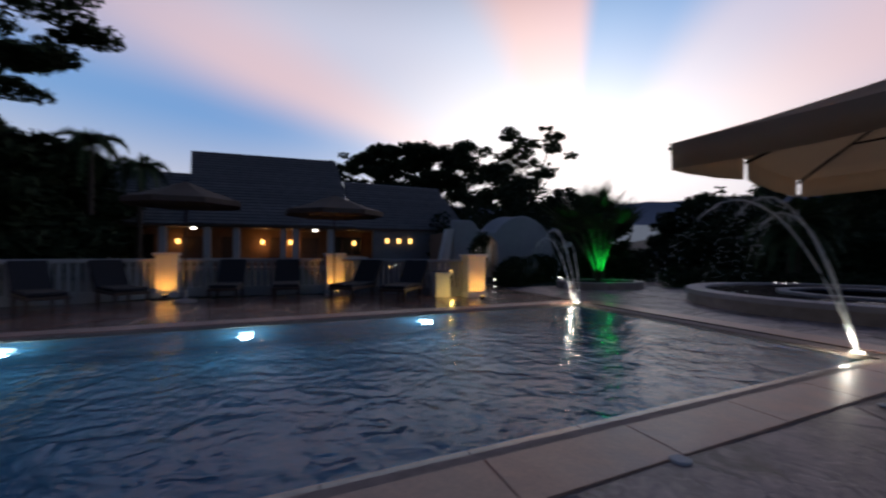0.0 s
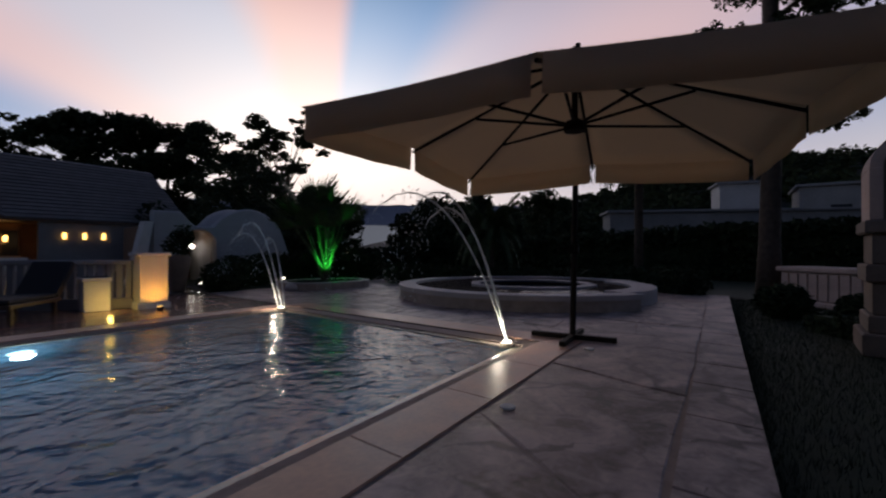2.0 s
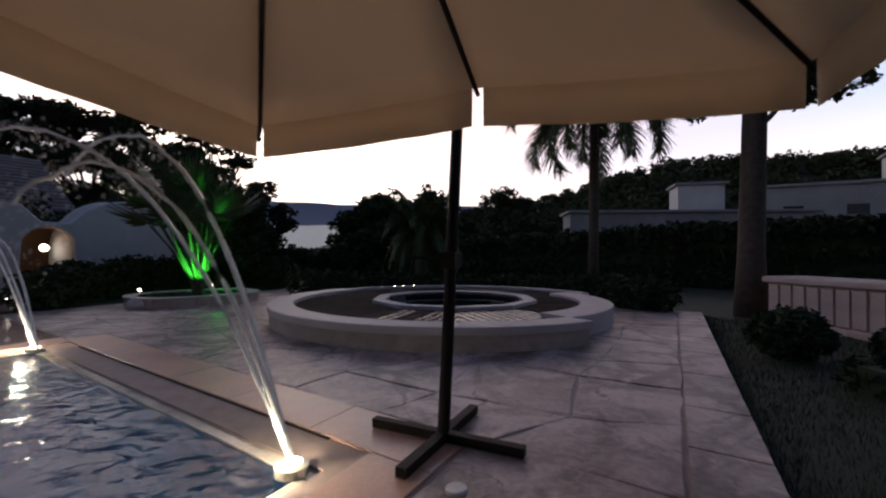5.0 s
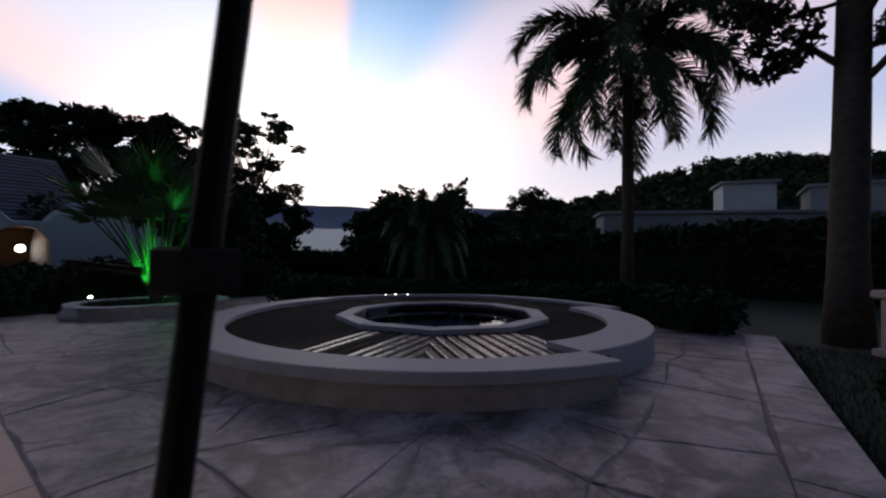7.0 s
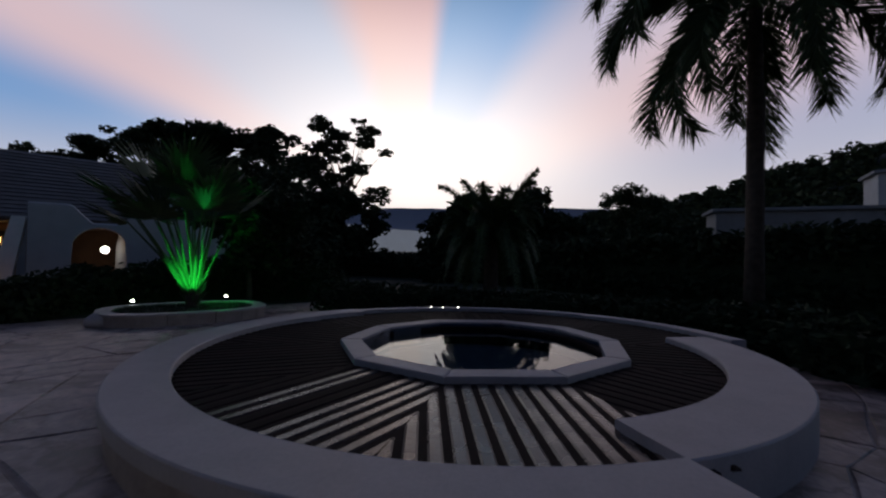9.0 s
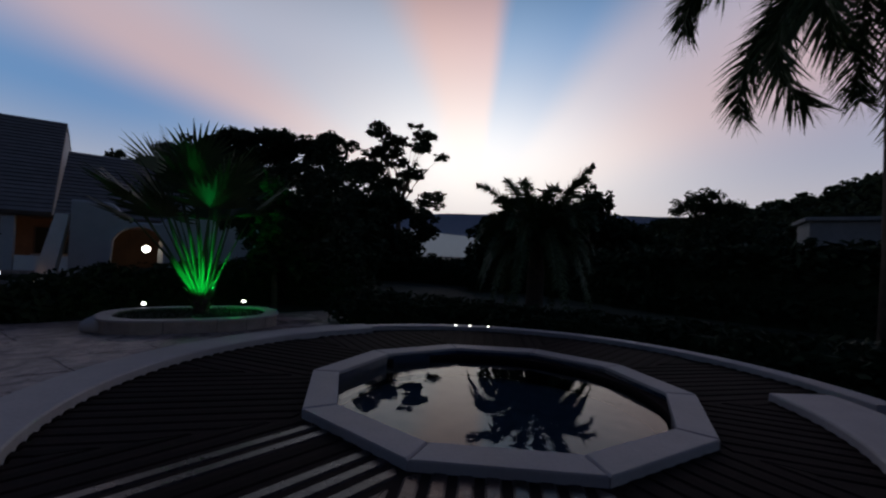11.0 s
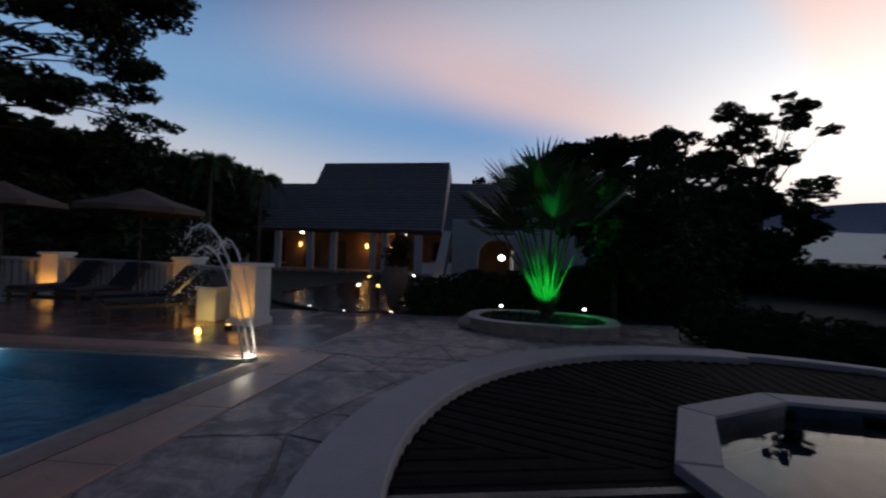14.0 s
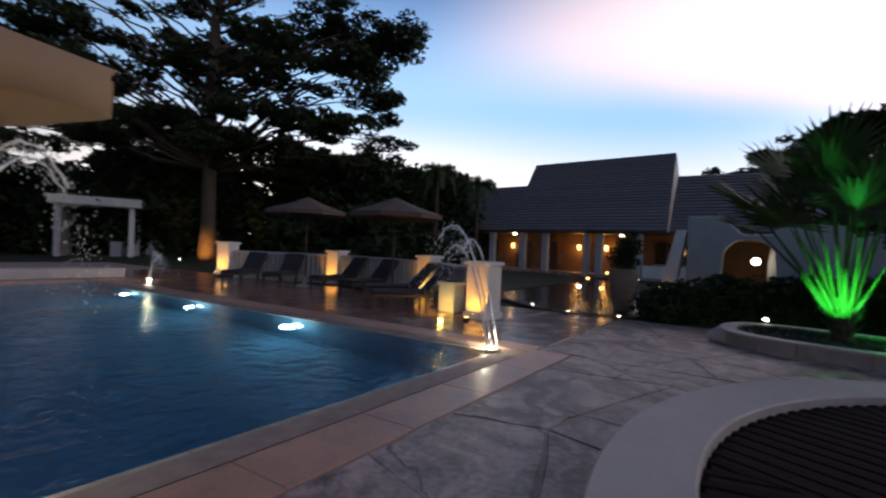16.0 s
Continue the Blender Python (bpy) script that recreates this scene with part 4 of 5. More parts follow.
def bed():
    cx, cy = -7.95, 8.65
    b = thing("planting_bed", pose(cx, cy, 0, 0, 0, 58), "raised oval planting bed with a pale stone kerb", "planter")
    A, B, n = 1.5, 1.08, 18

    def oval(f, grow):
        c, s_ = math.cos(2 * math.pi * f), math.sin(2 * math.pi * f)
        return (A + grow) * math.copysign(abs(c) ** 0.75, c), (B + grow) * math.copysign(abs(s_) ** 0.75, s_)
    for k in range(n):
        m = Mesh()
        f = [(k + 0.012 + 0.976 * j / 3) / n for j in range(4)]
        poly = [oval(x, 0.0) for x in f] + [oval(x, -0.2) for x in f[::-1]]
        m.prism(poly, -0.04, 0.2)
        part("kerb_stone", m, M_RISER, b)
        lip = [oval(x, 0.03) for x in f] + [oval(x, -0.22) for x in f[::-1]]
        part("kerb_cap", Mesh().prism(lip, 0.202, 0.235), M_STONE, b)
    ring = [oval(k / 44, -0.19) for k in range(44)]
    part("soil", Mesh().prism(ring, 0.0, 0.19), M_SOIL, b)
    m = Mesh()
    rnd = random.Random(31)
    for _ in range(1700):
        q, f = math.sqrt(rnd.random()) * 0.98, rnd.random()
        x, y = oval(f, -0.24)
        x, y = x * q, y * q
        h, w = rnd.uniform(0.03, 0.09), 0.006
        dx, dy = rnd.uniform(-0.04, 0.04), rnd.uniform(-0.04, 0.04)
        m.add([(x - w, y, 0.185), (x + w, y, 0.185), (x + dx, y + dy, 0.2 + h)], [(0, 1, 2)])
    tagged(part("grass", m, M_GRASS, b), kind="stuff")


bed()


def spotlight(x, y, z, warm=False):
    s = thing("garden_spotlight", pose(x, y, z), "small garden spotlight with a glaring white lens", "lamp", "garden spotlights")
    part("stake", Mesh().tube([(0, 0, -0.05), (0, 0, 0.1)], 0.012, 6), M_FRAME, s)
    hd = part("head", Mesh().lathe([(0.03, 0.08), (0.05, 0.1), (0.055, 0.17), (0.045, 0.18)], 12), M_FRAME, s)
    part("lens", Mesh().lathe([(0.03, 0.18), (0.045, 0.2), (0.03, 0.225), (0.01, 0.235)], 12), M_WARM if warm else M_LAMP, hd)
    return s


for x, y, z in ((-9.35, 8.41, 0.1), (-8.58, 10.16, 0.1), (-10.6, 14.0, 0.1), (-11.3, 6.9, 0.0), (-22.2, -15.4, -0.06)):
    spotlight(x, y, z)
for x, y, tx, ty in ((-7.35, 8.2, -8.02, 8.8), (-8.3, 9.65, -8.08, 8.95)):
    lamp("green_floodlight", "SPOT", look((x, y, 0.36), (tx, ty, 1.1)), 300, (0.01, 1.0, 0.17), 0.04, 52)


lamp("green_floodlight", "POINT", pose(-7.9, 9.5, 0.5), 5, (0.01, 1.0, 0.17), 0.04)


# ---- hedges, shrubs and trees round the garden ----
hedge("tall_hedge", [(-19, 27, 2.6), (-15.5, 27.5, 1.6), (-11.5, 27, 1.6), (-6.5, 25, 2.0), (-0.4, 20.5, 2.1), (7.6, 16.6, 2.5), (17, 11, 2.6), (20, 2, 2.6)], 2.2, 1.5, "tall clipped dark hedge along the lawn", 0.16, 420, 3)
hedge("low_hedge", [(-6.0, 11.2, 0.75), (-3.4, 12.2, 0.6), (0.2, 12.0, 0.6), (2.6, 10.4, 0.7), (3.3, 8.6, 0.75)], 0.6, 1.1, "low dark shrub border behind the round spa", 0.09, 700, 4)
hedge("shrub_border", [(-10.6, 6.9, 0.8), (-11.4, 8.6, 1.0), (-11.5, 10.6, 1.1), (-10.4, 12.8, 1.15), (-8.0, 13.4, 1.1)], 0.9, 1.2, "dark leafy shrubs in front of the white house wall", 0.1, 700, 5)


def shrub(base, r, label, seed, squash=0.8):
    rnd = random.Random(seed)
    t = thing("round_shrub", pose(*base), label, "shrub")
    part("stem", Mesh().tube([(0, 0, -0.1), (0, 0, r * 0.8)], [0.05, 0.03], 6), M_BARK, t)
    part("crown", leaves(Mesh(), rnd, [((0, 0, r * squash), r)] + [((rnd.uniform(-.5, .5) * r, rnd.uniform(-.5, .5) * r, r * rnd.uniform(0.4, 1.1)), r * 0.55) for _ in range(6)], 5200, 0.06, squash), M_LEAF, t)
    return t


shrub((3.55, 4.3, -0.06), 0.42, "round clipped dark shrub at the lawn edge", 1)
shrub((4.4, 3.6, -0.06), 0.34, "low dark shrub beside the stone planter", 2)
hedge("bed_hedge", [(3.4, 2.9, 0.3), (3.8, 0.6, 0.3), (3.6, -2.0, 0.35)], 0.3, 0.5, "low dark border planting along the lawn", 0.06, 700, 6)

for i, (x, y, h, r, s) in enumerate(((-7.4, 30.5, 6.3, 3.3, 1), (-3.4, 33, 5.2, 3.2, 2), (-20.5, 28, 5.6, 3.0, 3), (-18, 22, 5.2, 3.4, 4), (-22, 26, 8.5, 4.5, 5), (-14.6, 18.5, 3.4, 2.2, 6), (-24, 20, 5.0, 3.6, 7), (3, 40, 5.5, 3.6, 8), (-6.3, 36.3, 7.9, 3.3, 13), (-10.2, 37.0, 6.0, 2.8, 14), (1.6, 64, 11.6, 3.6, 15), (-17.6, 28.0, 6.2, 2.7, 10), (-10.4, 30, 5.4, 2.5, 11), (-8.6, 24.5, 3.2, 2.0, 12), (-29, 33, 11, 5.5, 9))):
    rr = random.Random(60 + i)
    bl = [((rr.uniform(-.55, .55) * r, rr.uniform(-.55, .55) * r, h - r * rr.uniform(0.35, 1.5)), r * rr.uniform(0.4, 0.6)) for _ in range(9)] + [((0, 0, h * 0.42), r * 0.8), ((r * .3, 0, h * 0.2), r * 0.8)]
    tree("garden_tree", (x, y, -0.06), "rounded dark tree in silhouette against the dusk", h, bl, 0.24, 9000, 0.16, 60 + i, 0.85, 0.3)

rr = random.Random(91)
tree("bushy_tree", (-9.5, 11.7, -0.06), "dense dark bushy tree beside the planting bed", 3.7,
     [((rr.uniform(-.9, .9), rr.uniform(-.9, .9), rr.uniform(0.5, 3.3)), rr.uniform(0.55, 0.8)) for _ in range(15)], 0.12, 9000, 0.09, 91, 0.9, 0.3)

# the great spreading trees against the glow
tree("spreading_tree", (-60, 56, -0.06), "wide dense tree in dark silhouette", 22,
     [((-9, -3, 22.5), 4.4), ((-16, -6, 21), 4.8), ((-22, -9, 19), 4.8), ((-13, -5, 22), 4.2), ((-28, -12, 17), 4.5), ((-4, -1, 21.5), 4.6), ((-20, -8, 14), 5), ((-26, -11, 12), 5), ((-13, -6, 18), 5), ((-12, -3, 15), 5), ((-6, 0, 19), 5.5), ((0, 2, 20), 5.5), ((5, 1, 20.5), 5), ((-3, -4, 14), 6), ((4, -3, 15), 5), ((9, 2, 16), 5), ((-15, 0, 12), 5), ((10, -2, 11), 5), ((0, 0, 9), 7), ((-9, 0, 8), 7)], 0.5, 40000, 0.9, 21, 0.6, 0.35)


def airy_blobs():
    rnd = random.Random(9)
    out = [((0, 0, 9.5), 4.2), ((-4, 0, 12), 3.4), ((4.5, 1, 11), 3)]
    for k in range(34):
        z = 13 + 10.5 * (k + rnd.random()) / 34
        half = 7.5 * math.sqrt(max(0.08, 1 - ((z - 16.5) / 8) ** 2))
        out.append(((rnd.uniform(-1, 0.85) * half, rnd.uniform(-2.5, 2.5), z), rnd.uniform(1.3, 2.1)))
    return out


tree("airy_tree", (-42.5, 62, -0.06), "airy tree with open foliage in silhouette", 25,
     airy_blobs(), 0.34, 15000, 0.5, 22, 0.6, 0.4)


def rain_blobs():
    rnd = random.Random(5)
    out = []
    for k in range(96):
        f = rnd.uniform(-1, 0.75)
        top = 20.5 - 7.5 * f * f
        low = 5.6 + 1.6 * abs(f + 0.15)
        d = rnd.uniform(-4.5, 4.5)
        z = low + (top - low) * (k % 6 + rnd.random() * 0.7) / 6
        out.append(((-0.16 * f * 13.5 + d - 0.5, 0.987 * f * 13.5 + 0.8 - 0.16 * d, z), rnd.uniform(1.5, 2.5)))
    return out


# the great tree behind the loungers and the dark planting round it
tree("rain_tree", (-23.9, -15.0, -0.06), "great spreading tree, trunk lit orange at its foot", 19,
     rain_blobs(), 0.17, 92000, 0.42, 23, 0.36, 0.8)
lamp("tree_uplight", "SPOT", look((-22.4, -14.3, 0.25), (-23.8, -14.95, 1.0)), 170, (1.0, 0.45, 0.12), 0.04, 70)
for i, (x, y, h, r) in enumerate(((-31, -21, 9.5, 5.6), (-36, -15, 10, 5.6), (-36, -9, 9.6, 5.4), (-34, -4, 8.2, 4.6), (-38, -1.0, 7.6, 4.2), (-42, -12, 11, 5.6), (-28, -27, 9.5, 5.4), (-45, -6, 10.0, 5.4), (-16, -30, 7, 5), (-8, -30, 7, 4.5), (2, -27, 7, 4.5), (11, -20, 6, 4.5), (-30, -11, 4.5, 4), (-29, -5, 4.2, 3.4), (-26, -33, 7.4, 5), (-21, -32, 7.2, 4.8), (-32.5, -17, 7.8, 4.6))):
    rr = random.Random(160 + i)
    bl = [((rr.uniform(-.6, .6) * r, rr.uniform(-.6, .6) * r, h - r * rr.uniform(0.2, 1.1)), r * rr.uniform(0.4, 0.55)) for _ in range(8)] + [((0, 0, h * 0.4), r * 0.85), ((0.3, 0.5, h * 0.15), r * 0.8)]
    tree("garden_tree", (x, y, -0.06), "dense dark garden tree behind the terrace", h, bl, 0.36, 11000, 0.18, 160 + i, 0.85, 0.25)
feather_palm("garden_palm", (-34, 0.6, -0.06), 6.4, "slender palm among the dark garden trees", 2.0, 14, 1.2, 2.2, 0.5, 41)
feather_palm("garden_palm", (-31.5, -2.2, -0.06), 7.0, "slender palm among the dark garden trees", 2.0, 14, 1.2, 2.2, 0.5, 42)


# ---- far hill, mountains and the buildings on the slope ----
def far_land():
    rnd = random.Random(77)
    g = Mesh()
    prof = [(-60, 4), (-40, 3), (-33, 0.8), (-24, 0.8), (-19, 2.0), (-14, 2.2), (-8, 3.0), (-4, 5.6), (3, 6.6), (9, 7.6), (15, 9.2), (21, 10.6), (28, 10.3), (34, 9.6), (44, 9.5), (60, 8), (90, 6), (140, 5)]

    def el(a):
        for (a0, e0), (a1, e1) in zip(prof, prof[1:]):
            if a0 <= a <= a1:
                return e0 + (e1 - e0) * (a - a0) / (a1 - a0)
        return 4
    rows = []
    for i in range(101):
        az = -60 + 2 * i
        e = math.tan(radians(el(az)))
        row = []
        for dist, k in ((95, 0.0), (120, 0.5), (160, 0.93), (185, 1.0), (230, 0.4)):
            z = -0.2 if k == 0 else dist * e * k + noise.noise((az * 0.2, dist * 0.05, 0)) * 1.5
            row.append((dist * math.sin(radians(az)), dist * math.cos(radians(az)), z))
        rows.append(row)
    vs = [p for r in rows for p in r]
    fs = [(5 * i + j, 5 * i + 5 + j, 5 * i + 6 + j, 5 * i + 1 + j) for i in range(100) for j in range(4)]
    g.add(vs, fs)
    solid("hill", g, M_HILL, "dark wooded hillside beyond the garden", "hill", kind="structure", smooth=True)
    w = Mesh()
    for i in range(1000):
        az = rnd.uniform(-12, 60)
        dist = rnd.uniform(150, 190)
        z = dist * math.tan(radians(el(az)))
        r = rnd.uniform(1.5, 4.0) if az > 8 else rnd.uniform(1.0, 2.2)
        leaves(w, rnd, [((dist * math.sin(radians(az)), dist * math.cos(radians(az)), z * rnd.choice((1.0, 0.75, 0.5, 0.88)) * (0.97 + 0.06 * (dist - 150) / 40)), r)], 70, 1.0, 0.8)
    for i in range(600):
        az, dist = rnd.uniform(-12, 50), rnd.uniform(98, 155)
        k = (dist - 95) / 50 if dist < 120 else 0.5 + 0.43 * (dist - 120) / 40
        leaves(w, rnd, [((dist * math.sin(radians(az)), dist * math.cos(radians(az)), dist * math.tan(radians(el(az))) * k + 1.0), rnd.uniform(2.0, 3.6))], 70, 1.0, 0.8)
    solid("hill_woods", w, M_LEAF, "dark trees covering the hill ridge", "woods", kind="stuff")
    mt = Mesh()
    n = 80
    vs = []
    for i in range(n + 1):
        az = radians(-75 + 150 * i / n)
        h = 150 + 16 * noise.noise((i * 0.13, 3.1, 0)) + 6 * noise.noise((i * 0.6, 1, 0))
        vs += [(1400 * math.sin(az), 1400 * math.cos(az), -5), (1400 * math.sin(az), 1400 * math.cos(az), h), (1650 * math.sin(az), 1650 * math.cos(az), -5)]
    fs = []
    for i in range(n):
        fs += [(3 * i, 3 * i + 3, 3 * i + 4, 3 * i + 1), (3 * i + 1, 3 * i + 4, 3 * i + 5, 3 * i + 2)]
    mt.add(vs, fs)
    # painted haze: a pale self-glowing strip in front of the mountains
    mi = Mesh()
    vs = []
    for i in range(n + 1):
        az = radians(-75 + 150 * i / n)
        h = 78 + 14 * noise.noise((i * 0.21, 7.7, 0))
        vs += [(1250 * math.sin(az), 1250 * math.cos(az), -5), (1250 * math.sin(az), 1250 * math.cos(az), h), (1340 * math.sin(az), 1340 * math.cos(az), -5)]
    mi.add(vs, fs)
    solid("mist_backdrop", mi, M_MIST, "far valley mist painted as a pale, faintly glowing strip", "mist", kind="structure", smooth=True)
    solid("backdrop", mt, M_MOUNT, "mountains on the horizon painted pale blue for haze", "mountain", kind="structure", smooth=True)


far_land()


def slope_house(name, x0, y0, x1, y1, depth, z1, label, windows=(), mat=None):
    d = Vector((x1 - x0, y1 - y0, 0))
    L = d.length
    h = thing(name, pose(x0, y0, -0.06, 0, 0, math.degrees(math.atan2(d.y, d.x))), label, "building")
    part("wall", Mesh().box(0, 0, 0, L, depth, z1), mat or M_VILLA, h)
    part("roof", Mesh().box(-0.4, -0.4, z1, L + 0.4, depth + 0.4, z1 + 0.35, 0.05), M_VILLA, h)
    for wx, wz, ww, wh in windows:
        part("window", Mesh().box(wx, -0.06, wz, wx + ww, 0.1, wz + wh), M_GLASS, h)
    return h


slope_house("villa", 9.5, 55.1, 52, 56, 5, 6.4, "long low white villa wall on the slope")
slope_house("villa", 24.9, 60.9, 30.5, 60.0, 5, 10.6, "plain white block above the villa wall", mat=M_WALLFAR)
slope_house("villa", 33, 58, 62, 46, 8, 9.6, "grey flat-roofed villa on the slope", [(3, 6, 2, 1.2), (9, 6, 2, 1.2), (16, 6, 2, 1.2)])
slope_house("villa", 50, 58, 62, 52, 8, 14.5, "beige upper villa storey with a dark window", [(3, 11.5, 1.8, 1.6)], mat=M_WALLFAR)


# ---- the main house ----
def house():
    h = thing("main_house", grid_pose(-30, -8), "low plastered house with tall tiled roof and lit porch", "house")
    X, Y = lambda a: a + 30, lambda b: b + 8

    def slope(name, e0, e1, r0, r1, rows, mat, label=""):
        """A tiled slope between the eave e0-e1 and the ridge r0-r1, as lapped courses on a deck."""
        E0, E1, R0, R1 = (Vector((X(p[0]), Y(p[1]), p[2])) for p in (e0, e1, r0, r1))
        nrm = (E1 - E0).cross(R0 - E0).normalized()
        if nrm.z < 0:
            nrm = -nrm
        deck = Mesh()
        q = [E0, E1, R1, R0]
        deck.add([v - nrm * 0.18 for v in q] + q, [(3, 2, 1, 0), (4, 5, 6, 7)] + [(j, (j + 1) % 4, 4 + (j + 1) % 4, 4 + j) for j in range(4)])
        rf = part(name, deck, mat, h, label)
        for i in range(rows):
            f0, f1 = i / rows, (i + 1) / rows
            a, b, c, d = E0.lerp(R0, f0), E1.lerp(R1, f0), E1.lerp(R1, f1), E0.lerp(R0, f1)
            m = Mesh().add([a + nrm * 0.01, b + nrm * 0.01, a + nrm * 0.075, b + nrm * 0.075, c + nrm * 0.012, d + nrm * 0.012], [(0, 1, 3, 2), (2, 3, 4, 5), (0, 2, 5), (1, 4, 3)])
            part("tile_course", m, mat, rf)

    slope("main_roof", (-29, -12.7, 3.05), (-29, -1.9, 3.05), (-36, -13.9, 9.25), (-36, -2.7, 9.25), 26, M_ROOF, "tall grey tiled roof slope")
    slope("rear_roof", (-43, -13.9, 3.05), (-43, -2.7, 3.05), (-36, -13.9, 9.25), (-36, -2.7, 9.25), 6, M_ROOF)
    slope("wing_roof", (-29.3, -1.85, 3.0), (-29.3, 7.2, 3.0), (-34, -2.2, 7.15), (-34, 6.2, 7.0), 18, M_ROOF, "lower grey tiled wing roof")
    slope("wing_roof", (-29.3, -27, 3.0), (-29.3, -12.75, 3.0), (-34, -27, 7.1), (-34, -13.6, 7.1), 18, M_ROOF)
    part("gable", Mesh().add([(X(-30), Y(-13.0), 3.0), (X(-42), Y(-13.0), 3.0), (X(-36), Y(-13.85), 9.0), (X(-30), Y(-12.8), 3.0), (X(-42), Y(-12.8), 3.0), (X(-36), Y(-13.6), 9.0)], [(0, 1, 2), (5, 4, 3), (0, 3, 4, 1), (1, 4, 5, 2), (2, 5, 3, 0)]), M_WHITE, h)
    part("gable", Mesh().add([(X(-30), Y(-2.4), 3.0), (X(-42), Y(-2.4), 3.0), (X(-36), Y(-2.9), 9.0), (X(-30), Y(-2.2), 3.0), (X(-42), Y(-2.2), 3.0), (X(-36), Y(-2.75), 9.0)], [(0, 1, 2), (5, 4, 3), (0, 3, 4, 1), (1, 4, 5, 2), (2, 5, 3, 0)]), M_WHITE, h)
    part("rear_wall", Mesh().box(X(-43), Y(-27), -0.06, X(-32.6), Y(7), 3.0), M_PORCH, h)
    part("porch_floor", Mesh().box(X(-32.6), Y(-27), -0.06, X(-29), Y(7), 0.1, 0.01), M_SLAB, h)
    part("porch_ceiling", Mesh().box(X(-32.6), Y(-27), 2.86, X(-29.2), Y(7), 2.96), M_WOOD, h)
    for b, w in ((-26, 0.4), (-23, 0.4), (-20, 0.4), (-17, 0.4), (-14.3, 0.4), (-11.7, 0.42), (-9.9, 0.42), (-6.9, 0.34), (-6.05, 0.4), (-3.6, 0.5), ):
        part("column", Mesh().box(X(-29.75), Y(b) - w / 2, 0.1, X(-29.35), Y(b) + w / 2, 2.86, 0.03), M_WALLFAR, h)
    for b0, b1, z0 in ((-3.2, -0.9, 0.95), (-25, -21, 0.5), (-19, -15.5, 0.5)):
        w = part("window", Mesh().box(X(-32.64), Y(b0), z0, X(-32.52), Y(b1), 2.4), M_GLASS, h)
        for k in range(4):
            y = Y(b0) + (Y(b1) - Y(b0)) * k / 3
            part("frame", Mesh().box(X(-32.6), y - 0.04, z0 - 0.05, X(-32.44), y + 0.04, 2.45), M_WOOD, w)
        part("sill", Mesh().box(X(-32.6), Y(b0) - 0.1, z0 - 0.14, X(-32.35), Y(b1) + 0.1, z0 - 0.05, 0.01), M_STONE, w)
    part("sill_wall", Mesh().box(X(-29.7), Y(-3.3), 0.1, X(-29.45), Y(-0.9), 0.85, 0.02), M_WHITE, h)
    for b0, b1 in ((-11.2, -10.2), (-7.9, -7.1), (-5.6, -4.3), (-13.8, -12.4)):
        d = part("door", Mesh().box(X(-32.66), Y(b0), 0.1, X(-32.5), Y(b1), 2.3, 0.01), M_WOOD, h, "dark wooden porch door")
        part("door_panel", Mesh().box(X(-32.5), Y(b0) + 0.14, 0.3, X(-32.47), Y(b1) - 0.14, 1.0, 0.01), M_WOOD, d)
        part("door_handle", Mesh().tube([(X(-32.48), Y(b1) - 0.1, 1.1), (X(-32.42), Y(b1) - 0.1, 1.1), (X(-32.42), Y(b1) - 0.22, 1.1)], 0.012, 6), M_FRAME, d)
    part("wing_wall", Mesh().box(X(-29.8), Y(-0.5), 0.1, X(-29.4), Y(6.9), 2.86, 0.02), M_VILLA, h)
    for b in (0.6, 1.5, 2.4, 4.6):
        part("niche_lamp", Mesh().box(X(-29.42), Y(b) - 0.08, 1.9, X(-29.3), Y(b) + 0.08, 2.25, 0.02), M_WARM, h, "small amber wall lamp")
    part("chimney", Mesh().box(X(-36), Y(-19), 6.0, X(-35), Y(-18), 7.9, 0.03), M_WHITE, h)
    for b, e in ((-19, 90), (-14, 110), (-8.4, 260), (-6.4, 220), (-1.5, 90)):
        q = HW(-31.9, b, 1.9)
        sc = part("wall_lantern", Mesh().lathe([(0.05, -0.16), (0.1, -0.12), (0.12, 0.14), (0.04, 0.22)], 10), M_WARM, h, "glowing amber wall lantern", at=pose(X(-32.3), Y(b), 1.9))
        lamp("porch_light", "POINT", pose(q.x, q.y, 1.75), e * 0.05, (1.0, 0.5, 0.17), 0.12)
    for b in (-22, -12.6, -4.7):
        part("ceiling_lamp", Mesh().lathe([(0.02, 2.86), (0.12, 2.82), (0.16, 2.76), (0.13, 2.72)], 14), M_LAMP, h, at=pose(X(-29.9), Y(b), 0))


house()


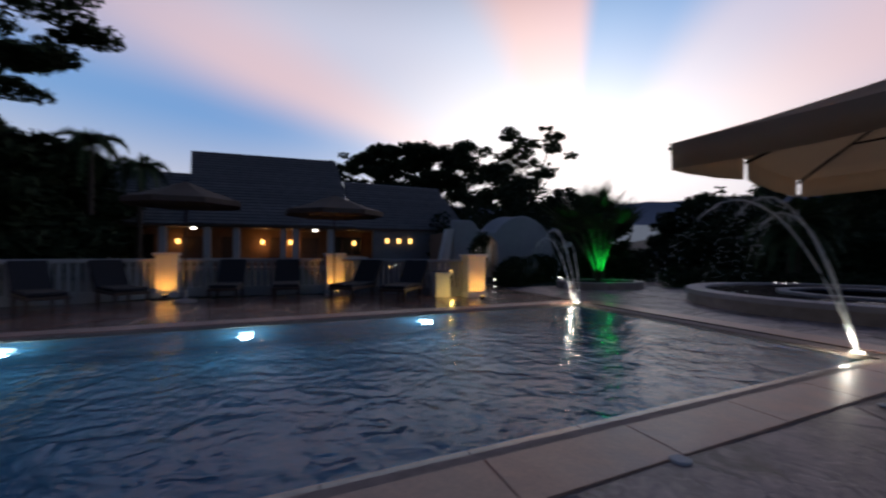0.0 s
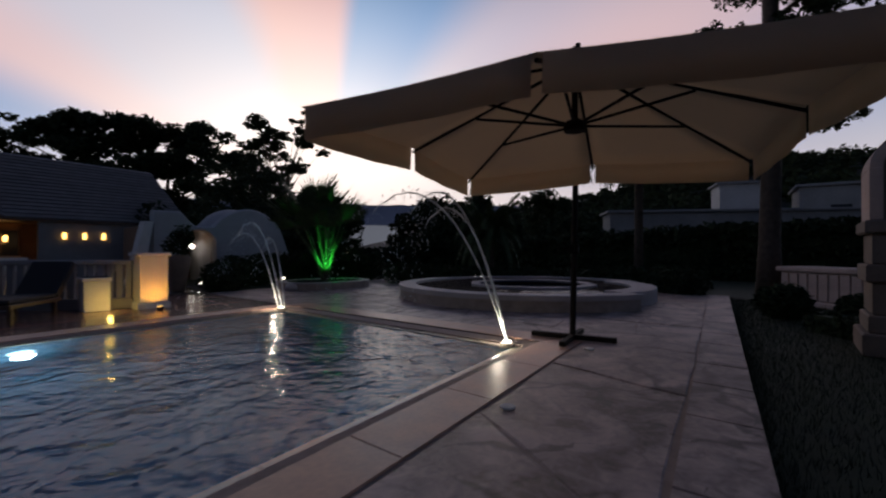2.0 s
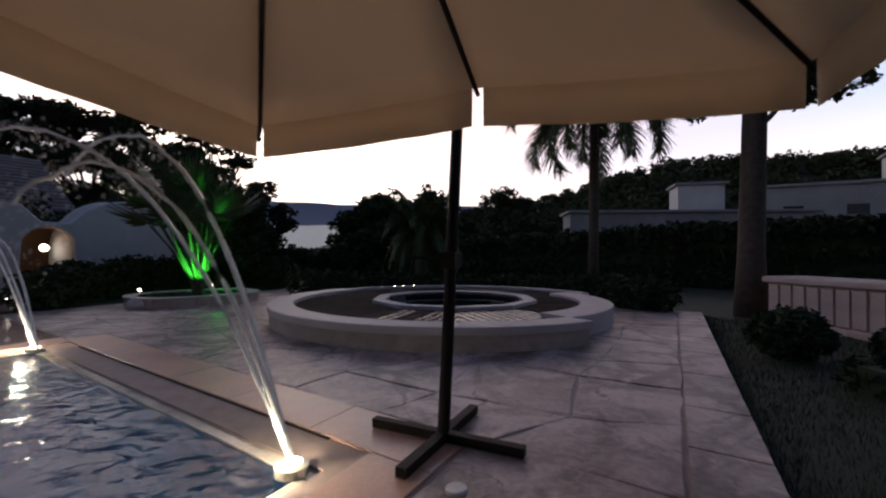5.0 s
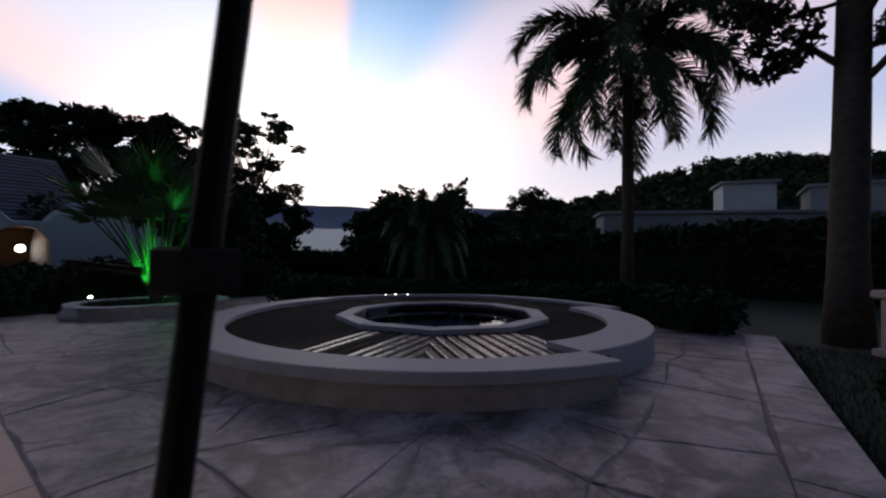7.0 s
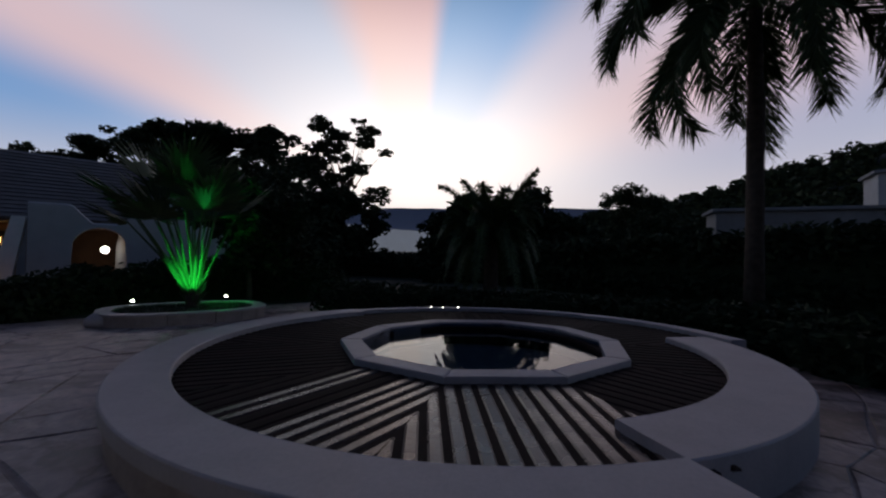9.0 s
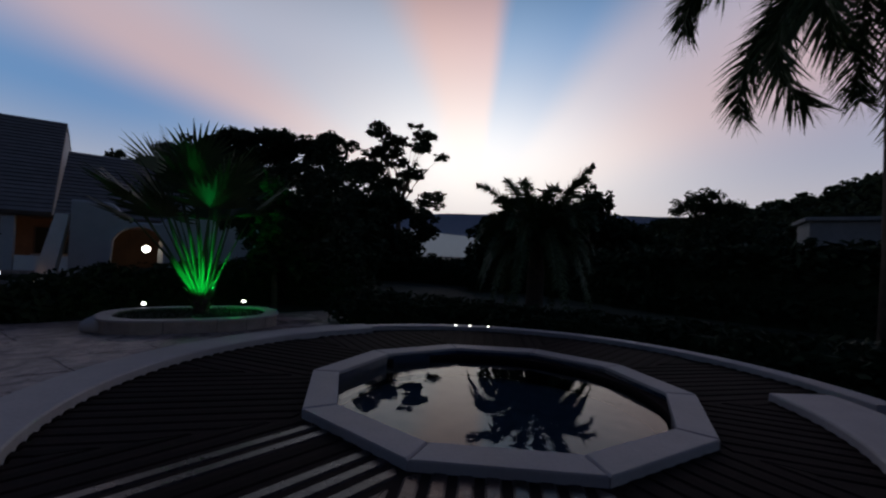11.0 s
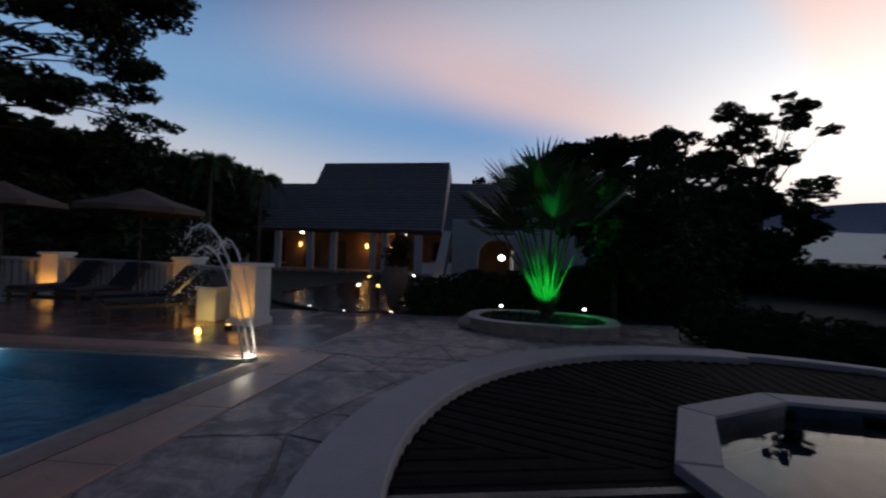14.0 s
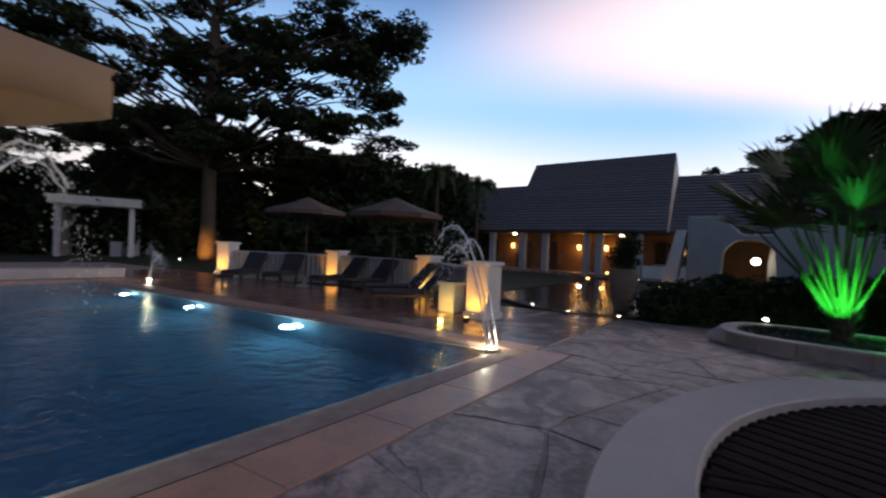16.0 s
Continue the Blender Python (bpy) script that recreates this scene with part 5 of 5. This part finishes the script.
# ---- the white rounded annexe with its arched door ----
def annexe():
    h = thing("white_annexe", grid_pose(-16.1, 0), "white rounded stucco annexe with an arched doorway", "house")
    top = lambda b: 2.8 if b < 1.9 else (2.8 - 0.55 * min(1, (b - 1.9) / 0.5) if b < 3.2 else (2.25 + 0.85 * math.sin(math.pi * min(1, (b - 3.2) / 3.0)) ** 0.7 if b < 6.2 else max(0.5, 2.25 - (b - 6.2) * 2.6)))
    m = Mesh()
    n = 60
    ys = [0.95 + (6.9 - 0.95) * i / n for i in range(n + 1)]

    def low(b):
        k = (b - 2.6) / 0.72
        return -0.06 if abs(k) >= 1 else 1.35 + 0.75 * math.sqrt(1 - k * k)
    vs, fs = [], []
    for y in ys:
        t = top(y)
        for x, z in ((0.0, low(y)), (0.0, t - 0.06), (-0.08, t), (-0.42, t), (-0.5, t - 0.06), (-0.5, low(y))):
            vs.append((x, y, z))
    for i in range(n):
        for j in range(6):
            q = (j + 1) % 6
            fs.append((6 * i + j, 6 * i + 6 + j, 6 * i + 6 + q, 6 * i + q))
    fs += [tuple(range(6)), tuple(6 * n + j for j in range(6))[::-1]]
    m.add(vs, fs)
    part("front_wall", m, M_WALLFAR, h)
    d = Mesh()
    vs, fs = [], []
    for i in range(11):
        for j in range(25):
            u, v = i / 10 * math.pi / 2, j / 24 * 2 * math.pi
            vs.append((-1.9 + 1.75 * math.cos(u) * math.cos(v), 4.75 + 1.7 * math.cos(u) * math.sin(v), 1.35 + 1.85 * math.sin(u)))
    for j in range(25):
        vs.append((-1.9 + 1.75 * math.cos(j / 24 * 2 * math.pi), 4.75 + 1.7 * math.sin(j / 24 * 2 * math.pi), -0.06))
    for i in range(10):
        for j in range(24):
            fs.append((25 * i + j, 25 * i + j + 1, 25 * i + 26 + j, 25 * i + 25 + j))
    for j in range(24):
        fs.append((275 + j, 276 + j, j + 1, j))
    part("dome", d.add(vs, fs), M_WALLFAR, h, "smooth white plaster dome", smooth=True)
    part("buttress", Mesh().add([(0.05, 0.1, -0.06), (0.05, 0.55, -0.06), (-0.5, 0.55, -0.06), (-0.5, 0.1, -0.06), (0.05, 0.62, 2.35), (0.05, 0.92, 2.35), (-0.5, 0.92, 2.35), (-0.5, 0.62, 2.35)],
                                [(0, 3, 2, 1), (4, 5, 6, 7)] + [(j, (j + 1) % 4, 4 + (j + 1) % 4, 4 + j) for j in range(4)]), M_WHITE, h, "leaning white buttress lit amber")
    part("inner_wall", Mesh().box(-3.6, 0.9, -0.06, -3.3, 3.6, 2.12), M_PORCH, h)
    part("side_wall", Mesh().box(-3.3, 0.9, -0.06, -0.5, 1.1, 2.12), M_PORCH, h)
    part("side_wall", Mesh().box(-3.3, 3.4, -0.06, -0.5, 3.6, 2.12), M_PORCH, h)
    part("flat_roof", Mesh().box(-3.6, 0.9, 2.12, -0.5, 3.6, 2.22), M_PORCH, h)
    part("globe_lamp", Mesh().lathe([(0.02, -0.12), (0.1, -0.08), (0.13, 0.0), (0.1, 0.08), (0.02, 0.12)], 14), M_LAMP, h, "bright white globe lamp", at=pose(-1.3, 2.75, 1.42))
    q = HW(-16.9, 2.9, 1.7)
    lamp("arch_light", "POINT", pose(q.x, q.y, 1.75), 0.9, (1.0, 0.4, 0.15), 0.12)
    q = HW(-15.75, 0.2, 0.15)
    lamp("buttress_light", "POINT", pose(q.x, q.y, 0.2), 1.6, (1.0, 0.5, 0.16), 0.06)


annexe()


# ---- furniture of the terrace ----
def lounger():
    l = thing("sun_lounger", pose(0, 0, 0), "dark wooden sun lounger with raised backrest and cushion", "lounger", "terrace loungers")
    part("frame", Mesh().box(-0.34, -0.7, 0.26, 0.34, 0.7, 0.33, 0.01), M_WOOD, l)
    for x in (-0.3, 0.3):
        for y in (-0.62, 0.55):
            part("leg", Mesh().box(x - 0.03, y - 0.03, 0.0, x + 0.03, y + 0.03, 0.26), M_WOOD, l)
    c, s = math.cos(radians(48)), math.sin(radians(48))
    P = lambda t, k: (0.62 + t * c - k * s, 0.33 + t * s + k * c)
    for t0, t1, k0, k1, nm, mt in ((0.0, 0.85, -0.05, 0.0, "backrest", M_WOOD), (0.02, 0.83, 0.0, 0.08, "back_cushion", M_CUSH)):
        q = [P(t0, k0), P(t1, k0), P(t1, k1), P(t0, k1)]
        part(nm, Mesh().add([(-0.33, y, z) for y, z in q] + [(0.33, y, z) for y, z in q], [(0, 1, 2, 3), (7, 6, 5, 4)] + [(j, 4 + j, 4 + (j + 1) % 4, (j + 1) % 4) for j in range(4)]), mt, l)
    part("seat_cushion", Mesh().box(-0.32, -0.68, 0.33, 0.32, 0.6, 0.41, 0.025), M_CUSH, l)
    return l


spots = [(0, 0.36), (0, 0.68), (1, 0.3), (1, 0.62), (2, 0.35), (2, 0.68)]
first = None
for i, f in spots:
    v = PILLARS[i].lerp(PILLARS[i + 1], f)
    d = PILLARS[i + 1] - PILLARS[i]
    nrm = Vector((-d.y, d.x, 0)).normalized()
    if nrm.dot(Vector((-8, -3, 0)) - v) < 0:
        nrm = -nrm
    v = v + nrm * 1.45
    m = pose(v.x, v.y, 0.0, 0, 0, math.degrees(math.atan2(nrm.y, nrm.x)) + 90)
    if first is None:
        first = lounger()
        first.matrix_world = m
    else:
        copy_thing(first, m)


def parasol(x, y, tip, rim, r):
    p = thing("parasol", pose(x, y, 0), "open beige parasol on a wooden pole", "parasol", "terrace parasols")
    part("pole", Mesh().tube([(0, 0, 0.05), (0, 0, tip)], 0.025, 8), M_WOOD, p)
    part("base", Mesh().lathe([(0.26, 0), (0.26, 0.05), (0.06, 0.09), (0.04, 0.3)], 16), M_STONE, p)
    n = 8
    m = Mesh()
    vs, fs = [(0, 0, tip)], []
    for k in range(n):
        a = 2 * math.pi * k / n
        vs += [(r * 0.5 * math.cos(a), r * 0.5 * math.sin(a), rim + (tip - rim) * 0.45), (r * math.cos(a), r * math.sin(a), rim), (r * math.cos(a), r * math.sin(a), rim - 0.12)]
    for k in range(n):
        a, b = 1 + 3 * k, 1 + 3 * ((k + 1) % n)
        fs += [(0, a, b), (a, a + 1, b + 1, b), (a + 1, a + 2, b + 2, b + 1)]
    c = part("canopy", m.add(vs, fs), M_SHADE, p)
    c.modifiers.new("thick", "SOLIDIFY").thickness = 0.006
    for k in range(n):
        a = 2 * math.pi * k / n
        part("rib", Mesh().tube([(0, 0, tip - 0.06), (r * 0.5 * math.cos(a), r * 0.5 * math.sin(a), rim + (tip - rim) * 0.45 - 0.03), (r * 0.98 * math.cos(a), r * 0.98 * math.sin(a), rim - 0.03)], 0.01, 5), M_WOOD, p)


parasol(-13.2, -3.1, 2.9, 2.42, 1.3)
parasol(-11.9, 0.2, 2.8, 2.32, 1.35)


def pot(x, y, z, label):
    p = thing("square_pot", pose(x, y, z, 0, 0, ROT), label, "planter")
    part("body", Mesh().box(-0.21, -0.21, 0.0, 0.21, 0.21, 0.6, 0.015), M_WHITE, p)
    part("collar", Mesh().box(-0.24, -0.24, 0.6, 0.24, 0.24, 0.68, 0.012), M_WHITE, p)
    part("soil", Mesh().box(-0.2, -0.2, 0.68, 0.2, 0.2, 0.69), M_SOIL, p)


pot(-9.75, 2.2, 0, "square pale pot glowing in amber light")
q = Vector((-9.2, 2.05, 0))
lamp("pot_light", "POINT", pose(q.x, q.y, 0.15), 4, (1.0, 0.7, 0.15), 0.04)


def urn(x, y):
    u = thing("tall_urn", pose(x, y, 0), "tall weathered clay urn with a plant", "urn")
    part("body", Mesh().lathe([(0.16, 0), (0.2, 0.05), (0.27, 0.4), (0.34, 0.8), (0.36, 0.98), (0.31, 1.04), (0.33, 1.1), (0.29, 1.1), (0.27, 1.0)], 22), M_CLAY, u, smooth=True)
    part("plant", leaves(Mesh(), random.Random(5), [((0, 0, 1.35), 0.38), ((0.1, 0.1, 1.7), 0.32)], 900, 0.07), M_LEAF, u)


urn(-11.6, 6.3)


def boulder(x, y, r, seed):
    m = Mesh()
    vs, fs = [], []
    for i in range(9):
        for j in range(14):
            u, v = (i / 8 - 0.5) * math.pi, j / 14 * 2 * math.pi
            d = Vector((math.cos(u) * math.cos(v), math.cos(u) * math.sin(v), math.sin(u) * 0.7))
            k = 1 + 0.25 * noise.noise(d * 1.6 + Vector((seed, 0, 0)))
            vs.append(d * r * k + Vector((0, 0, r * 0.45)))
    for i in range(8):
        for j in range(14):
            fs.append((14 * i + j, 14 * i + (j + 1) % 14, 14 * i + 14 + (j + 1) % 14, 14 * i + 14 + j))
    solid("boulder", m.add(vs, fs), M_STONE, "rounded pale boulder beside the planting bed", "rock", m=pose(x, y, 0), smooth=True)


boulder(-8.35, 7.2, 0.22, 1)


# small step lights in the paving towards the house
for x, y in ((-11.9, 4.1), (-10.9, 4.9), (-10.6, 6.0)):
    s = thing("ground_light", pose(x, y, 0.0), "tiny recessed ground light in the paving", "lamp", "ground lights")
    part("ring", Mesh().lathe([(0.06, -0.02), (0.06, 0.012), (0.045, 0.016)], 12), M_FRAME, s)
    part("lens", Mesh().lathe([(0.042, 0.016), (0.03, 0.024)], 12), M_LAMP, s)


# ---- the lawn side: fluted stone planter, stone niche ----
def fluted_planter():
    x0, y0 = 5.0, 7.3
    d = Vector((5.9 - x0, 4.2 - y0, 0))
    L = d.length
    p = thing("stone_planter", pose(x0, y0, -0.06, 0, 0, math.degrees(math.atan2(d.y, d.x))), "long pale stone planter with fluted sides", "planter")
    part("body", Mesh().box(0, 0.06, 0, L, 0.9, 0.8, 0.02), M_PLANTER, p)
    part("plinth", Mesh().box(-0.05, -0.02, 0, L + 0.05, 0.95, 0.12, 0.02), M_PLANTER, p)
    part("collar", Mesh().box(-0.06, -0.03, 0.8, L + 0.06, 0.96, 0.92, 0.025), M_PLANTER, p)
    fl = Mesh().box(-0.095, 0.02, 0.14, 0.095, 0.09, 0.78, 0.03).data("flute", M_PLANTER)
    n = int(L / 0.24)
    for k in range(n):
        part("flute", fl, None, p, at=pose(0.14 + k * (L - 0.28) / (n - 1), 0, 0))


fluted_planter()


def niche():
    n = thing("stone_niche", pose(3.45, 1.35, -0.06, 0, 0, ROT + 180), "tall pale stone shrine with rounded arch top", "shrine")
    for k, (z0, z1, w) in enumerate(((0, 0.28, 0.5), (0.28, 0.5, 0.44), (0.5, 0.9, 0.4), (0.9, 1.12, 0.46), (1.12, 1.5, 0.4), (1.5, 1.66, 0.47))):
        part("course", Mesh().box(-w, -w, z0, w, w, z1, 0.02), M_CLAY, n)
    m = Mesh()
    vs, fs = [], []
    S = 16
    for i in range(S + 1):
        a = math.pi * i / S
        for y in (-0.4, 0.4):
            for r in (0.3, 0.42):
                vs.append((r * math.cos(a), y, 2.3 + r * math.sin(a)))
    for i in range(S):
        o = 4 * i
        for q in ((0, 1, 5, 4), (2, 6, 7, 3), (1, 3, 7, 5), (0, 4, 6, 2)):
            fs.append(tuple(o + e for e in q))
    fs += [(0, 2, 3, 1), (4 * S, 4 * S + 1, 4 * S + 3, 4 * S + 2)]
    part("arch", m.add(vs, fs), M_PLANTER, n)
    for x in (-0.36, 0.36):
        part("jamb", Mesh().box(x - 0.06, -0.4, 1.66, x + 0.06, 0.4, 2.3, 0.01), M_PLANTER, n)
    part("back", Mesh().box(-0.3, 0.1, 1.66, 0.3, 0.16, 2.45), M_CLAY, n)


niche()


# ---- pool house and raised ledge beyond the pool ----
def pool_house():
    h = thing("pool_house", pose(-26.5, -25.0, -0.06, 0, 0, 38), "small flat-roofed pool house with pale fascia", "building")
    part("roof", Mesh().box(-3.6, -2.4, 3.3, 3.6, 2.4, 3.85, 0.04), M_WHITE, h)
    part("rear_wall", Mesh().box(-3.2, -2.1, 0, 3.2, -1.8, 3.3), M_WALLFAR, h)
    part("side_wall", Mesh().box(-3.2, -1.8, 0, -2.9, 2.1, 3.3), M_WALLFAR, h)
    for x in (0.0, 2.9):
        part("post", Mesh().box(x, 1.7, 0, x + 0.3, 2.0, 3.3, 0.02), M_WHITE, h)
    part("counter", Mesh().box(-2.6, 0.6, 0, 2.2, 1.2, 1.0, 0.02), M_WALLFAR, h)


pool_house()
lg = Mesh()
c = [W(-7.0, -15.4), W(-3.6, -15.4), W(-3.6, -14.5), W(-7.0, -14.5)]
solid("pool_ledge", lg.prism([(v.x, v.y) for v in c], -0.1, 0.28), M_STONE, "raised pale stone ledge at the pool end", "ledge", kind="structure")
dsc = Mesh().lathe([(0.06, 0.0), (0.06, 0.012), (0.05, 0.016)], 18)
for x, y in ((-0.46, 0.6), (-1.36, -1.6), (-2.35, -3.75)):
    solid("skimmer_lid", dsc, M_WHITE, "small round white skimmer lid set in the paving", "lid", group="skimmer lids", m=pose(x, y, 0.004))


M_POND = water_material("dark_pond_water", (0.4, 0.5, 0.5, 1), 5.0, 0.02, 0.12)


# ---- the dark pond between the terrace and the house ----
def pond():
    c = [HW(-26, -5.0), HW(-26, 0.5), HW(-12.5, 0.9), HW(-10.6, 0.4), HW(-10.4, -1.2), HW(-11.6, -3.2), HW(-14, -4.6)]
    n = len(c)
    p = thing("garden_pond", pose(0, 0, 0), "dark still garden pond reflecting the porch lamps", "pond")
    ctr = sum(c, Vector()) / n
    for i in range(n):
        a, b = c[i], c[(i + 1) % n]
        k = max(1, int((b - a).length / 0.7))
        for j in range(k):
            u, v = a.lerp(b, (j + 0.02) / k), a.lerp(b, (j + 0.98) / k)
            d = (b - a).normalized()
            o = Vector((d.y, -d.x, 0))
            if o.dot(a - ctr) < 0:
                o = -o
            part("edge_stone", Mesh().prism([tuple(q[:2]) for q in (u, v, v + o * 0.28, u + o * 0.28)], -0.1, 0.02), M_SOIL, p)
    part("pond_floor", Mesh().add([(v.x, v.y, -0.05) for v in c], [tuple(range(n))]), M_SOIL, p)
    part("pond_water", Mesh().add([(v.x, v.y, -0.02) for v in c], [tuple(range(n))]), M_POND, p)
    for i, (a, b, z) in enumerate(((-12.4, -0.6, 0.5), (-13.4, -1.6, 0.42), (-16, -2.2, 0.55), (-19, -1.2, 0.5), (-21, -3, 0.6))):
        q = HW(a, b, 0)
        s = thing("pond_light", pose(q.x, q.y, -0.05), "small post light standing in the pond", "lamp", "pond lights")
        part("post", Mesh().tube([(0, 0, 0), (0, 0, z)], 0.02, 6), M_FRAME, s)
        part("lens", Mesh().lathe([(0.03, z), (0.045, z + 0.02), (0.045, z + 0.06), (0.02, z + 0.08)], 10), M_LAMP if i % 2 else M_WARM, s)


pond()


# ---- dark strip at the pool-end coping step, standing in for its shade ----
def step_shade():
    t = thing("overflow_channel", pose(0, 0, 0), "thin dark strip standing in for shade at the coping step", "drain")
    q = [W(-5.2, 0.402), W(-0.1, 0.402), W(-0.1, 0.423), W(-5.2, 0.423)]
    part("shade_strip", Mesh().prism([(v.x, v.y) for v in q], -0.04, 0.0), M_FRAME, t)


step_shade()


# ---- the grass beside the walk ----
def lawn_grass():
    rnd = random.Random(3)
    vs, fs = [], []
    for _ in range(26000):
        a = 2.62 + 2.8 * rnd.random() ** 1.5
        p = W(a, rnd.uniform(-7, 9))
        h, w = rnd.uniform(0.03, 0.09), 0.004
        t = rnd.uniform(0, 6.283)
        dx, dy = w * math.cos(t), w * math.sin(t)
        k = len(vs)
        vs += [(p.x - dx, p.y - dy, -0.065), (p.x + dx, p.y + dy, -0.065), (p.x + rnd.uniform(-0.03, 0.03), p.y + rnd.uniform(-0.03, 0.03), -0.06 + h)]
        fs.append((k, k + 1, k + 2))
    solid("grass", Mesh().add(vs, fs), M_GRASS, "short dark grass blades beside the paving", "grass", kind="stuff")


lawn_grass()
